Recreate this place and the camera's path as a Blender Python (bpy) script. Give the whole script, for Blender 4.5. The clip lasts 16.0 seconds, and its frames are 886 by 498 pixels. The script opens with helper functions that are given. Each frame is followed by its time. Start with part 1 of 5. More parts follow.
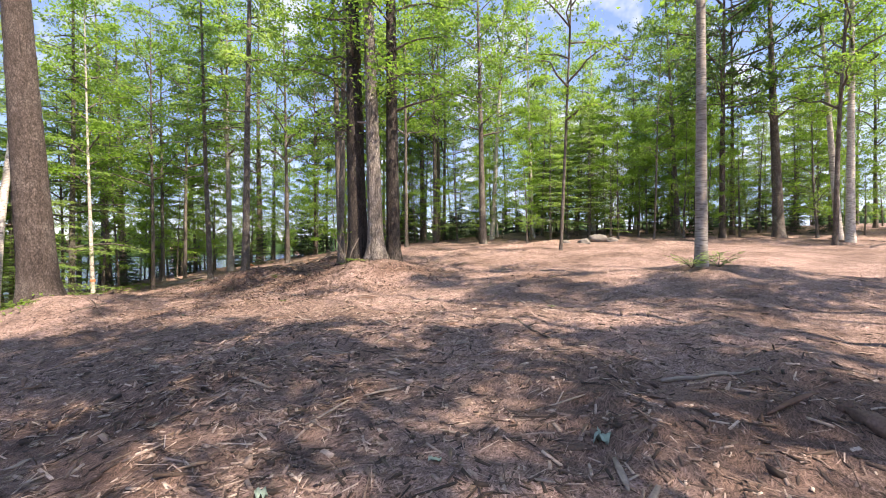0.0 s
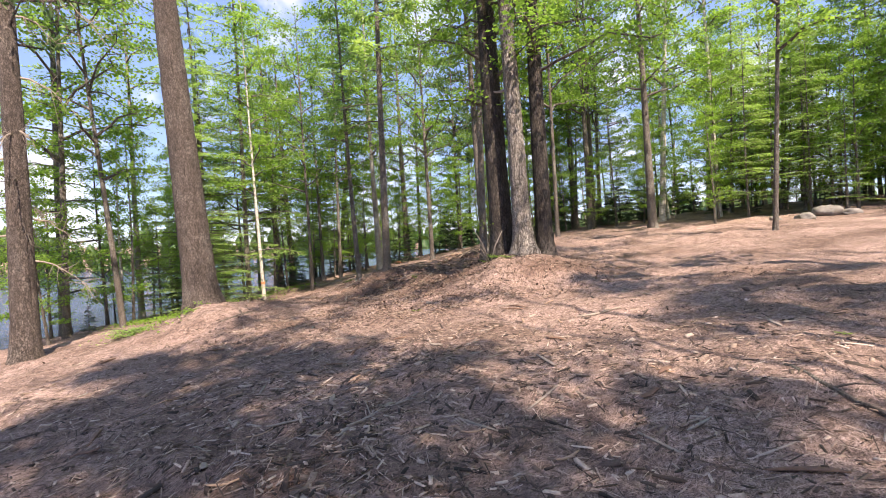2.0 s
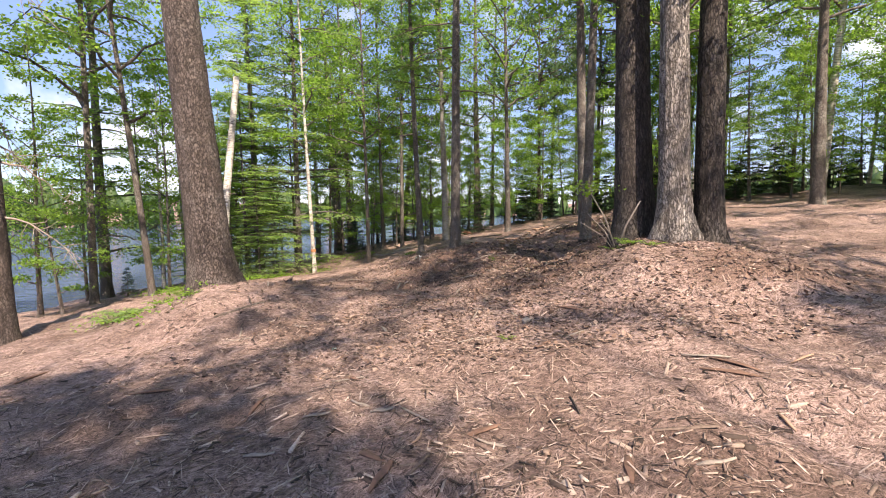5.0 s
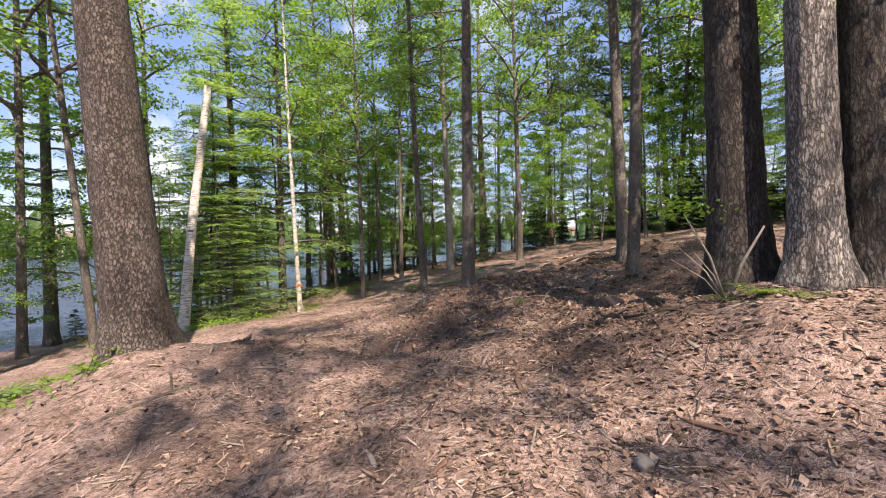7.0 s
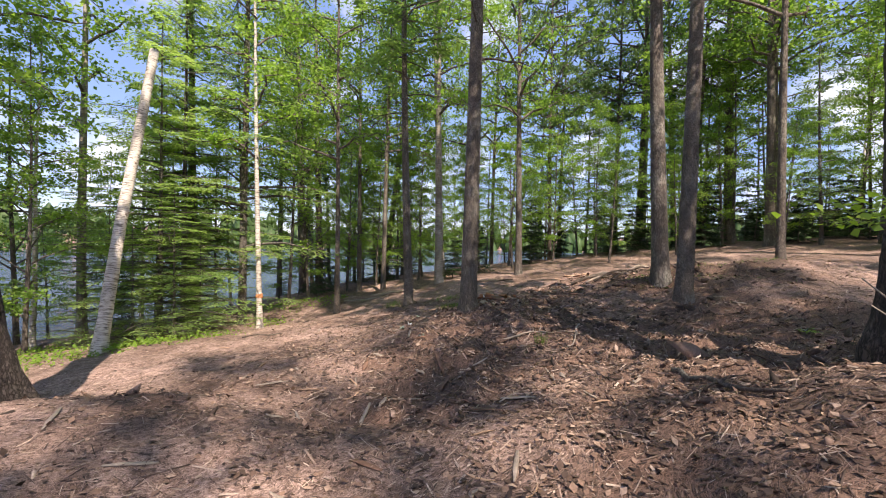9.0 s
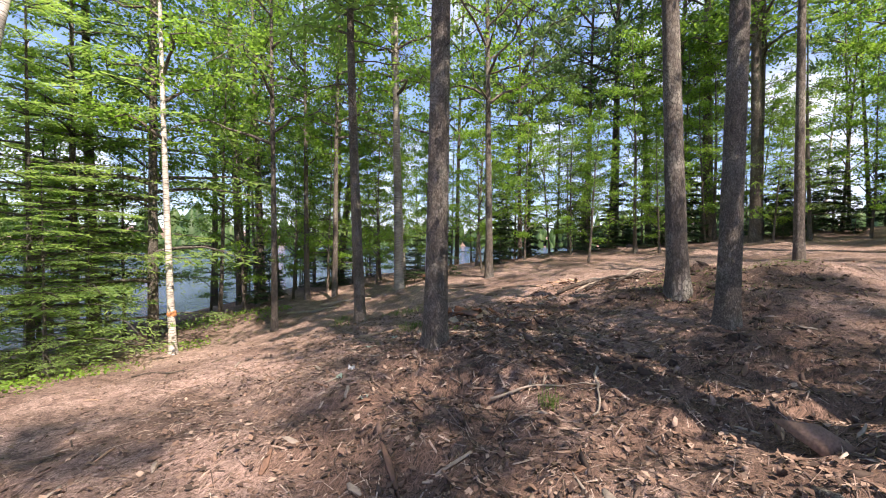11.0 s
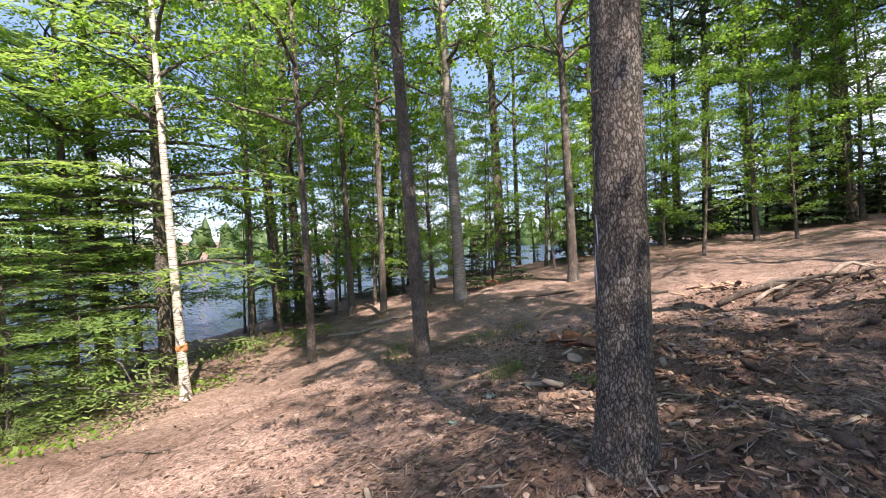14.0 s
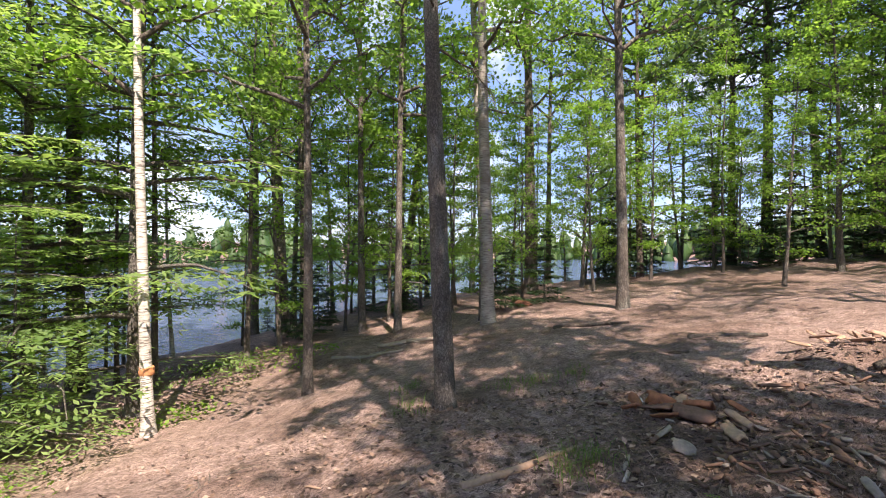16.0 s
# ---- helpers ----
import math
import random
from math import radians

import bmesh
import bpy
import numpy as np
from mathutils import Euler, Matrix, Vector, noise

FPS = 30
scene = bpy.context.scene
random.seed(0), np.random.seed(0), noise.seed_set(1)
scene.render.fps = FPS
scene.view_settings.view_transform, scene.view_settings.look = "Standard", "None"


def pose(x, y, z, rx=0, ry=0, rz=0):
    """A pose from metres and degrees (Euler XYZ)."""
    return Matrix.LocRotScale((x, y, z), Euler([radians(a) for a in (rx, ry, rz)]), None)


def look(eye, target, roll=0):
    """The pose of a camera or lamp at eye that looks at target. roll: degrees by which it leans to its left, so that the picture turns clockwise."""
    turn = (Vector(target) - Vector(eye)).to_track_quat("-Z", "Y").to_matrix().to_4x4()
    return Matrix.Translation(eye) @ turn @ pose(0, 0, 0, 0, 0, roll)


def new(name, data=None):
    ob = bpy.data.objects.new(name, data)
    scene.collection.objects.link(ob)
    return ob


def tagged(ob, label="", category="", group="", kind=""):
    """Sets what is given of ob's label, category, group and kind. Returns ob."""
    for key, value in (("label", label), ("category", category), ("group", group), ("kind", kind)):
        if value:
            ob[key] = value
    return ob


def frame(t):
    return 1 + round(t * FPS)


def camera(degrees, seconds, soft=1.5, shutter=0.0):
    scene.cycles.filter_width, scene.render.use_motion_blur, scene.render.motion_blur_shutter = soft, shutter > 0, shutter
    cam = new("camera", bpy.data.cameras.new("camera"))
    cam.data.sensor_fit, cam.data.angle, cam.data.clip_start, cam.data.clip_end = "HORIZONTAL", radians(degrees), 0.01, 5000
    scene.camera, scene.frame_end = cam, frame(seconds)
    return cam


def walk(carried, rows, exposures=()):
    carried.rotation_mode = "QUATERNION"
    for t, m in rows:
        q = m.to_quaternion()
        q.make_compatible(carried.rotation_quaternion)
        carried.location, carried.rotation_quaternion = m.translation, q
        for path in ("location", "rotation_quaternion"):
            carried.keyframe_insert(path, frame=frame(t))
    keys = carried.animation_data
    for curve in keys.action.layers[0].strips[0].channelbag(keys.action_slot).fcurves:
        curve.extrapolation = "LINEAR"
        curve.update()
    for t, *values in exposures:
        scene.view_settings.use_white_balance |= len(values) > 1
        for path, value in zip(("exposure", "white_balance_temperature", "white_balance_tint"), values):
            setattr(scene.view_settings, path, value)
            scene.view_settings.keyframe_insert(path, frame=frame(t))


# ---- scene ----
cam = camera(90.8, 16.0, soft=1.0)
METRES, EYE, TILT, LEAN, TURN = 18.0, 1.42, 0.0, 0.0, 0.0
ROWS = [
    (0.0, 0.0, 0.0, 0.0, -0.0, 0.0, 0.0),
    (0.5, 0.001, 0.033, 0.0004, 4.34, -0.32, 2.2),
    (1.0, -0.005, 0.0654, 0.0007, 8.66, -0.6, 2.08),
    (1.5, -0.0135, 0.0958, 0.0035, 10.83, -1.29, 2.47),
    (2.0, -0.0218, 0.1282, 0.0053, 18.97, -0.84, 2.93),
    (2.5, -0.035, 0.163, 0.0033, 20.76, -1.88, 0.94),
    (3.0, -0.0456, 0.1935, 0.0029, 22.6, -3.58, -0.04),
    (3.5, -0.0595, 0.225, 0.0054, 24.81, -5.05, -0.68),
    (4.0, -0.0785, 0.255, 0.0066, 26.36, -5.64, -0.79),
    (6.5, -0.176, 0.4024, 0.0163, 28.62, -2.62, 1.85),
    (7.0, -0.1942, 0.431, 0.0165, 27.56, -1.79, 1.24),
    (7.5, -0.2121, 0.4584, 0.0167, 26.73, -1.24, 0.4),
    (8.0, -0.2307, 0.4829, 0.0184, 25.81, -0.91, 0.02),
    (8.5, -0.2455, 0.5116, 0.0169, 25.56, -0.8, -0.54),
    (9.0, -0.2616, 0.5408, 0.0165, 25.59, -0.67, -1.12),
    (9.5, -0.2766, 0.5702, 0.0184, 24.62, -0.42, -1.05),
    (12.0, -0.3359, 0.7034, 0.0251, 19.56, -1.69, -0.28),
    (12.5, -0.3516, 0.7254, 0.0225, 20.21, -1.85, -0.35),
    (13.0, -0.3659, 0.746, 0.0243, 22.22, -1.99, -0.63),
    (13.5, -0.3889, 0.7661, 0.023, 23.6, -1.34, 1.5),
    (14.0, -0.4074, 0.7884, 0.021, 26.24, -0.89, 2.58),
    (14.5, -0.4234, 0.8079, 0.0234, 36.69, -0.2, 2.16),
    (15.0, -0.4371, 0.825, 0.0234, 38.93, 0.1, 1.36),
    (15.5, -0.45, 0.8463, 0.023, 34.07, 0.21, 0.41),
    (16.0, -0.4608, 0.8688, 0.0237, 28.58, 0.53, -0.15),
]
walk(cam, [(t, pose(0, 0, EYE, TILT, LEAN, TURN) @ pose(METRES * x, METRES * y, METRES * z, 90 + pitch, roll, yaw)) for t, x, y, z, yaw, pitch, roll in ROWS],
     exposures=((0.0, 1.3, 7800, 17), (4.0, 1.27, 7700, 17), (7.0, 1.03, 7700, 17), (9.5, 1.08, 7600, 17), (12.5, 1.4, 7300, 17), (16.0, 1.35, 7300, 18)))

# ---- light ----
SUN_TO = Vector((0.72, -0.63, 1.28)).normalized()   # towards the sun
sun_data = bpy.data.lights.new("sun", "SUN")
sun_data.energy, sun_data.angle, sun_data.color = 5.0, radians(0.6), (1.0, 0.93, 0.84)
sun_lamp = new("sun", sun_data)
sun_lamp.matrix_world = look((0, 0, 60), Vector((0, 0, 60)) - SUN_TO)
world = bpy.data.worlds.new("sky")
scene.world = world
world.use_nodes = True
wn, wl = world.node_tree.nodes, world.node_tree.links
sky = wn.new("ShaderNodeTexSky")
sky.sky_type, sky.sun_disc = "NISHITA", False
sky.sun_elevation = math.asin(SUN_TO.z)
sky.sun_rotation = math.atan2(SUN_TO.x, SUN_TO.y)
sky.air_density, sky.dust_density, sky.ozone_density = 1.0, 0.0, 3.0
haze = wn.new("ShaderNodeMix")   # clear blue, with broken white cloud
haze.data_type = "RGBA"
haze.inputs[0].default_value = 0.6
haze.inputs[7].default_value = (1.1, 1.9, 4.5, 1)
wl.new(sky.outputs[0], haze.inputs[6])
drift = wn.new("ShaderNodeTexNoise")
drift.inputs["Scale"].default_value, drift.inputs["Detail"].default_value, drift.inputs["Roughness"].default_value = 4.5, 5.0, 0.6
puffs = wn.new("ShaderNodeMapRange")
puffs.inputs["From Min"].default_value, puffs.inputs["From Max"].default_value, puffs.inputs["To Max"].default_value = 0.5, 0.72, 0.95
wl.new(drift.outputs["Fac"], puffs.inputs["Value"])
cloud = wn.new("ShaderNodeMix")
cloud.data_type = "RGBA"
cloud.inputs[7].default_value = (5.6, 5.9, 6.6, 1)
wl.new(puffs.outputs[0], cloud.inputs[0])
wl.new(haze.outputs[2], cloud.inputs[6])
wl.new(cloud.outputs[2], wn["Background"].inputs[0])
wn["Background"].inputs[1].default_value = 0.125


# ---- materials ----
def mat(name, rough=0.8):
    m = bpy.data.materials.new(name)
    m.use_nodes = True
    m.node_tree.nodes["Principled BSDF"].inputs["Roughness"].default_value = rough
    return m, m.node_tree.nodes, m.node_tree.links, m.node_tree.nodes["Principled BSDF"]


def node(nodes, kind, **values):
    n = nodes.new(kind)
    for key, value in values.items():
        n.inputs[key.replace("_", " ")].default_value = value
    return n


def ramp(nodes, links, source, *stops):
    r = nodes.new("ShaderNodeValToRGB")
    e = r.color_ramp.elements
    while len(e) < len(stops):
        e.new(0.5)
    for item, (p, c) in zip(e, stops):
        item.position, item.color = p, (*c, 1)
    links.new(source, r.inputs[0])
    return r.outputs[0]


def mixed(nodes, links, mode, fac, a, b):
    m = nodes.new("ShaderNodeMix")
    m.data_type, m.blend_type = "RGBA", mode
    for v, i in ((fac, 0), (a, 6), (b, 7)):
        if hasattr(v, "is_linked"):
            links.new(v, m.inputs[i])
        elif i == 0:
            m.inputs[0].default_value = v
        else:
            m.inputs[i].default_value = (*v, 1)
    return m.outputs[2]


def coords(nodes, links, scale=(1, 1, 1), turn=(0, 0, 0)):
    c = nodes.new("ShaderNodeTexCoord")
    mp = nodes.new("ShaderNodeMapping")
    mp.inputs["Scale"].default_value = scale
    mp.inputs["Rotation"].default_value = turn
    links.new(c.outputs["Object"], mp.inputs["Vector"])
    return mp.outputs[0]


def bump(nodes, links, bsdf, height, strength, distance):
    b = node(nodes, "ShaderNodeBump", Strength=strength, Distance=distance)
    links.new(height, b.inputs["Height"])
    links.new(b.outputs[0], bsdf.inputs["Normal"])


def bark(name, dark, mid, light, stretch, cell, lichen=(0.3, 0.33, 0.28), patch=0.35, depth=0.03, gap=0.44):
    """Scaly or furrowed bark: uneven plates parted by dark seams, grain, deeper furrows and lichen patches."""
    m, n, l, b = mat(name, 0.92)
    swirl = node(n, "ShaderNodeTexNoise", Scale=cell * 0.8, Detail=4.0, Roughness=0.7)
    l.new(coords(n, l, (1, 1, stretch)), swirl.inputs["Vector"])
    warp = n.new("ShaderNodeVectorMath")
    warp.operation = "MULTIPLY_ADD"
    warp.inputs[1].default_value = (2.4 / cell, 2.4 / cell, 2.4 / cell)
    l.new(swirl.outputs["Color"], warp.inputs[0])
    l.new(coords(n, l, (1, 1, stretch)), warp.inputs[2])
    edge = node(n, "ShaderNodeTexVoronoi", Scale=cell)
    edge.feature = "DISTANCE_TO_EDGE"
    plate = node(n, "ShaderNodeTexVoronoi", Scale=cell)
    l.new(warp.outputs[0], edge.inputs["Vector"])
    l.new(warp.outputs[0], plate.inputs["Vector"])
    furrow = node(n, "ShaderNodeTexNoise", Scale=cell * 0.55, Detail=4.0, Roughness=0.65, Distortion=0.4)
    l.new(coords(n, l, (1, 1, stretch * 0.55)), furrow.inputs["Vector"])
    grain = node(n, "ShaderNodeTexNoise", Scale=cell * 3.4, Detail=5.0, Roughness=0.75)
    l.new(coords(n, l, (1, 1, stretch * 1.3)), grain.inputs["Vector"])
    seam = ramp(n, l, edge.outputs["Distance"], (0.0, (0.14, 0.14, 0.14)), (0.16, (1, 1, 1)))
    open_ = ramp(n, l, furrow.outputs["Fac"], (gap - 0.12, (0.12, 0.12, 0.12)), (gap + 0.06, (1, 1, 1)))
    relief = mixed(n, l, "MULTIPLY", 1.0, open_, seam)
    plates = ramp(n, l, grain.outputs["Fac"], (0.28, mid), (0.72, light))
    tone = ramp(n, l, plate.outputs["Color"], (0.1, (0.62, 0.60, 0.58)), (0.9, (1.25, 1.25, 1.25)))
    plates = mixed(n, l, "MULTIPLY", 0.9, plates, tone)
    col = mixed(n, l, "MIX", relief, dark, plates)
    big = node(n, "ShaderNodeTexNoise", Scale=1.9, Detail=6.0, Roughness=0.68)
    l.new(coords(n, l, (1, 1, 0.6)), big.inputs["Vector"])
    mask = ramp(n, l, big.outputs["Fac"], (0.50, (0, 0, 0)), (0.66, (patch, patch, patch)))
    col = mixed(n, l, "MIX", mask, col, mixed(n, l, "MULTIPLY", 1.0, relief, lichen))
    stain = ramp(n, l, big.outputs["Fac"], (0.3, (0.72, 0.70, 0.69)), (0.55, (1, 1, 1)))
    col = mixed(n, l, "MULTIPLY", 0.8, col, stain)
    l.new(col, b.inputs["Base Color"])
    h = n.new("ShaderNodeMath")
    h.operation = "MULTIPLY_ADD"
    h.inputs[1].default_value = 0.35
    l.new(grain.outputs["Fac"], h.inputs[0])
    l.new(relief, h.inputs[2])
    bump(n, l, b, h.outputs[0], 1.0, depth)
    return m


def birch_bark(name, dirty, white=1.0):
    m, n, l, b = mat(name, 0.7)
    lent = node(n, "ShaderNodeTexNoise", Scale=9.0, Detail=3.0, Roughness=0.6)
    l.new(coords(n, l, (0.7, 0.7, 6.0)), lent.inputs["Vector"])
    col = ramp(n, l, lent.outputs["Fac"], (0.38, (0.10, 0.085, 0.075)), (0.47, (0.52 * white, 0.48 * white, 0.44 * white)), (0.7, (0.74 * white, 0.70 * white, 0.66 * white)))
    big = node(n, "ShaderNodeTexNoise", Scale=2.4, Detail=6.0, Roughness=0.7)
    l.new(coords(n, l), big.inputs["Vector"])
    mask = ramp(n, l, big.outputs["Fac"], (0.44, (0, 0, 0)), (0.66, (dirty, dirty, dirty)))
    col = mixed(n, l, "MIX", mask, col, (0.16, 0.13, 0.11))
    l.new(col, b.inputs["Base Color"])
    bump(n, l, b, lent.outputs["Fac"], 0.5, 0.008)
    return m


def leaf_material(name, a, b_, c, glow=0.55):
    """Thin leaves: diffuse above, light passing through from behind."""
    m, n, l, b = mat(name, 0.55)
    geo = n.new("ShaderNodeNewGeometry")
    info = n.new("ShaderNodeObjectInfo")
    add = n.new("ShaderNodeMath")
    add.operation = "MULTIPLY_ADD"
    add.inputs[1].default_value = 0.25
    l.new(info.outputs["Random"], add.inputs[0])
    sc = n.new("ShaderNodeMath")
    sc.operation = "MULTIPLY"
    sc.inputs[1].default_value = 0.75
    l.new(geo.outputs["Random Per Island"], sc.inputs[0])
    l.new(sc.outputs[0], add.inputs[2])
    col = ramp(n, l, add.outputs[0], (0.0, a), (0.5, b_), (1.0, c))
    l.new(col, b.inputs["Base Color"])
    b.inputs["Specular IOR Level"].default_value = 0.3
    tr = n.new("ShaderNodeBsdfTranslucent")
    warm = mixed(n, l, "MULTIPLY", 1.0, col, (1.9, 1.95, 1.15))
    l.new(warm, tr.inputs["Color"])
    mx = n.new("ShaderNodeMixShader")
    mx.inputs[0].default_value = glow
    l.new(b.outputs[0], mx.inputs[1])
    l.new(tr.outputs[0], mx.inputs[2])
    l.new(mx.outputs[0], n["Material Output"].inputs["Surface"])
    return m


def litter_material():
    """Mulched forest floor: crossing fibres and needles, reddish, with paler shreds, and darker for torn soil and
    painted shade.
    """
    m, n, l, b = mat("forest_litter", 0.95)
    warp = node(n, "ShaderNodeTexNoise", Scale=2.2, Detail=2.0)
    l.new(coords(n, l), warp.inputs["Vector"])
    heights, col = None, None
    for i, (turn, sx, sy) in enumerate(((0.3, 22, 160), (1.5, 18, 130), (2.5, 27, 170), (0.95, 13, 90))):
        add = n.new("ShaderNodeVectorMath")
        add.operation = "MULTIPLY_ADD"
        add.inputs[1].default_value = (0.35, 0.35, 0)
        l.new(warp.outputs["Color"], add.inputs[0])
        l.new(coords(n, l), add.inputs[2])
        mp = n.new("ShaderNodeMapping")
        mp.vector_type = "TEXTURE"
        mp.inputs["Rotation"].default_value = (0, 0, turn)
        mp.inputs["Scale"].default_value = (1 / sx, 1 / sy, 1)
        l.new(add.outputs[0], mp.inputs["Vector"])
        fibre = node(n, "ShaderNodeTexNoise", Scale=1.0, Detail=2.0, Roughness=0.6)
        l.new(mp.outputs[0], fibre.inputs["Vector"])
        if heights is None:
            heights = fibre.outputs["Fac"]
        else:
            mm = n.new("ShaderNodeMath")
            mm.operation = "MAXIMUM"
            l.new(heights, mm.inputs[0])
            l.new(fibre.outputs["Fac"], mm.inputs[1])
            heights = mm.outputs[0]
    fine = ramp(n, l, heights, (0.49, (0.07, 0.045, 0.037)), (0.565, (0.275, 0.193, 0.167)), (0.66, (0.43, 0.328, 0.298)), (0.78, (0.56, 0.45, 0.42)))
    big = node(n, "ShaderNodeTexNoise", Scale=0.55, Detail=6.0, Roughness=0.62)
    l.new(coords(n, l), big.inputs["Vector"])
    patch = ramp(n, l, big.outputs["Fac"], (0.36, (0.52, 0.46, 0.42)), (0.5, (0.9, 0.86, 0.84)), (0.66, (1.25, 1.2, 1.18)))
    col = mixed(n, l, "MULTIPLY", 1.0, fine, patch)
    mid = node(n, "ShaderNodeTexNoise", Scale=5.0, Detail=5.0, Roughness=0.7)
    l.new(coords(n, l), mid.inputs["Vector"])
    spots = ramp(n, l, mid.outputs["Fac"], (0.38, (0.55, 0.5, 0.48)), (0.56, (1, 1, 1)))
    col = mixed(n, l, "MULTIPLY", 0.8, col, spots)
    clod = node(n, "ShaderNodeTexNoise", Scale=24.0, Detail=5.0, Roughness=0.72)
    l.new(coords(n, l), clod.inputs["Vector"])
    col = mixed(n, l, "MULTIPLY", 0.85, col, ramp(n, l, clod.outputs["Fac"], (0.36, (0.45, 0.41, 0.39)), (0.52, (1, 1, 1)), (0.66, (1.25, 1.23, 1.21))))
    att = n.new("ShaderNodeAttribute")
    att.attribute_name = "torn"
    # Dark soil colour of the torn zones; it also carries painted ground shade.
    soil = ramp(n, l, heights, (0.49, (0.04, 0.024, 0.018)), (0.6, (0.145, 0.084, 0.062)), (0.8, (0.30, 0.195, 0.155)))
    broken = n.new("ShaderNodeMath")
    broken.operation = "MULTIPLY_ADD"
    broken.inputs[1].default_value = 0.8
    l.new(mid.outputs["Fac"], broken.inputs[0])
    l.new(att.outputs["Fac"], broken.inputs[2])
    col = mixed(n, l, "MIX", ramp(n, l, broken.outputs[0], (0.62, (0, 0, 0)), (1.0, (0.9, 0.9, 0.9))), col, soil)
    l.new(col, b.inputs["Base Color"])
    hs = n.new("ShaderNodeMath")
    hs.operation = "ADD"
    l.new(heights, hs.inputs[0])
    l.new(mid.outputs["Fac"], hs.inputs[1])
    bump(n, l, b, hs.outputs[0], 0.9, 0.026)
    return m


def chip_material(name, stops):
    m, n, l, b = mat(name, 0.85)
    geo = n.new("ShaderNodeNewGeometry")
    col = ramp(n, l, geo.outputs["Random Per Island"], *stops)
    g = node(n, "ShaderNodeTexNoise", Scale=60.0, Detail=3.0)
    l.new(coords(n, l), g.inputs["Vector"])
    col = mixed(n, l, "MULTIPLY", 0.7, col, ramp(n, l, g.outputs["Fac"], (0.3, (0.5, 0.5, 0.5)), (0.7, (1.2, 1.2, 1.2))))
    l.new(col, b.inputs["Base Color"])
    return m


def water_material():
    m, n, l, b = mat("lake_water", 0.06)
    b.inputs["Base Color"].default_value = (0.05, 0.075, 0.13, 1)
    b.inputs["IOR"].default_value = 1.33
    w = node(n, "ShaderNodeTexNoise", Scale=1.4, Detail=4.0, Roughness=0.6)
    l.new(coords(n, l, (1, 1.8, 1)), w.inputs["Vector"])
    bump(n, l, b, w.outputs["Fac"], 0.8, 0.3)
    return m


PINE = bark("pine_bark", (0.035, 0.026, 0.023), (0.105, 0.08, 0.07), (0.22, 0.178, 0.16), 0.5, 26, (0.26, 0.225, 0.205), 0.5, 0.03, 0.40)
# Sun and shade put into bark colour: pale front trunk, dark rear trunks.
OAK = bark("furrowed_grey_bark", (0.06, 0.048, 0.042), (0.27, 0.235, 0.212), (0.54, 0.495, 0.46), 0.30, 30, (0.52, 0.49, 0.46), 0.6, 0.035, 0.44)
SHADED_BARK = bark("shaded_scaly_bark", (0.018, 0.014, 0.012), (0.06, 0.047, 0.042), (0.135, 0.112, 0.1), 0.36, 24, (0.19, 0.17, 0.15), 0.65, 0.03, 0.44)
MAPLE = bark("smooth_grey_bark", (0.05, 0.04, 0.036), (0.115, 0.095, 0.085), (0.21, 0.182, 0.162), 0.45, 24, (0.38, 0.37, 0.33), 0.7, 0.008, 0.34)
SPRUCE = bark("scaly_spruce_bark", (0.04, 0.032, 0.028), (0.15, 0.127, 0.112), (0.30, 0.272, 0.248), 0.5, 56, (0.38, 0.38, 0.35), 0.65, 0.018, 0.36)
BIRCH = birch_bark("white_birch_bark", 0.5, 0.98)
MID_BIRCH = birch_bark("weathered_birch_bark", 0.5, 0.95)
GREY_BIRCH = birch_bark("grey_birch_bark", 0.95, 0.5)
TWIG = bark("dead_twig_bark", (0.04, 0.03, 0.026), (0.10, 0.076, 0.062), (0.19, 0.15, 0.125), 0.4, 30, depth=0.004)
LEAF = leaf_material("maple_leaf", (0.085, 0.165, 0.04), (0.14, 0.245, 0.056), (0.21, 0.31, 0.078))
LEAF_LIGHT = leaf_material("birch_leaf", (0.11, 0.21, 0.045), (0.165, 0.28, 0.062), (0.235, 0.345, 0.085))
NEEDLE = leaf_material("hemlock_needles", (0.10, 0.175, 0.07), (0.18, 0.275, 0.105), (0.28, 0.375, 0.15), 0.55)
PINE_NEEDLE = leaf_material("white_pine_needles", (0.05, 0.10, 0.05), (0.08, 0.14, 0.06), (0.12, 0.19, 0.07), 0.35)
DARK_NEEDLE = leaf_material("spruce_needles", (0.018, 0.04, 0.02), (0.03, 0.06, 0.026), (0.05, 0.085, 0.03), 0.2)
LITTER = litter_material()
CHIP = chip_material("shredded_wood", ((0.0, (0.032, 0.022, 0.018)), (0.4, (0.14, 0.092, 0.074)), (0.75, (0.31, 0.22, 0.18)), (1.0, (0.48, 0.38, 0.32))))
COARSE = chip_material("coarse_chips", ((0.0, (0.02, 0.013, 0.01)), (0.35, (0.075, 0.05, 0.038)), (0.7, (0.25, 0.178, 0.14)), (1.0, (0.55, 0.44, 0.37))))
CRUMB = chip_material("soil_and_bark_crumbs", ((0.0, (0.04, 0.027, 0.022)), (0.5, (0.12, 0.078, 0.062)), (0.85, (0.22, 0.145, 0.115)), (1.0, (0.38, 0.28, 0.23))))
FLAKE = chip_material("dead_leaf_and_flake", ((0.0, (0.04, 0.026, 0.02)), (0.45, (0.13, 0.078, 0.058)), (0.8, (0.24, 0.15, 0.11)), (1.0, (0.40, 0.29, 0.23))))
WATER = water_material()
FAR_GREEN = leaf_material("far_foliage", (0.03, 0.07, 0.025), (0.05, 0.10, 0.03), (0.08, 0.13, 0.04), 0.15)


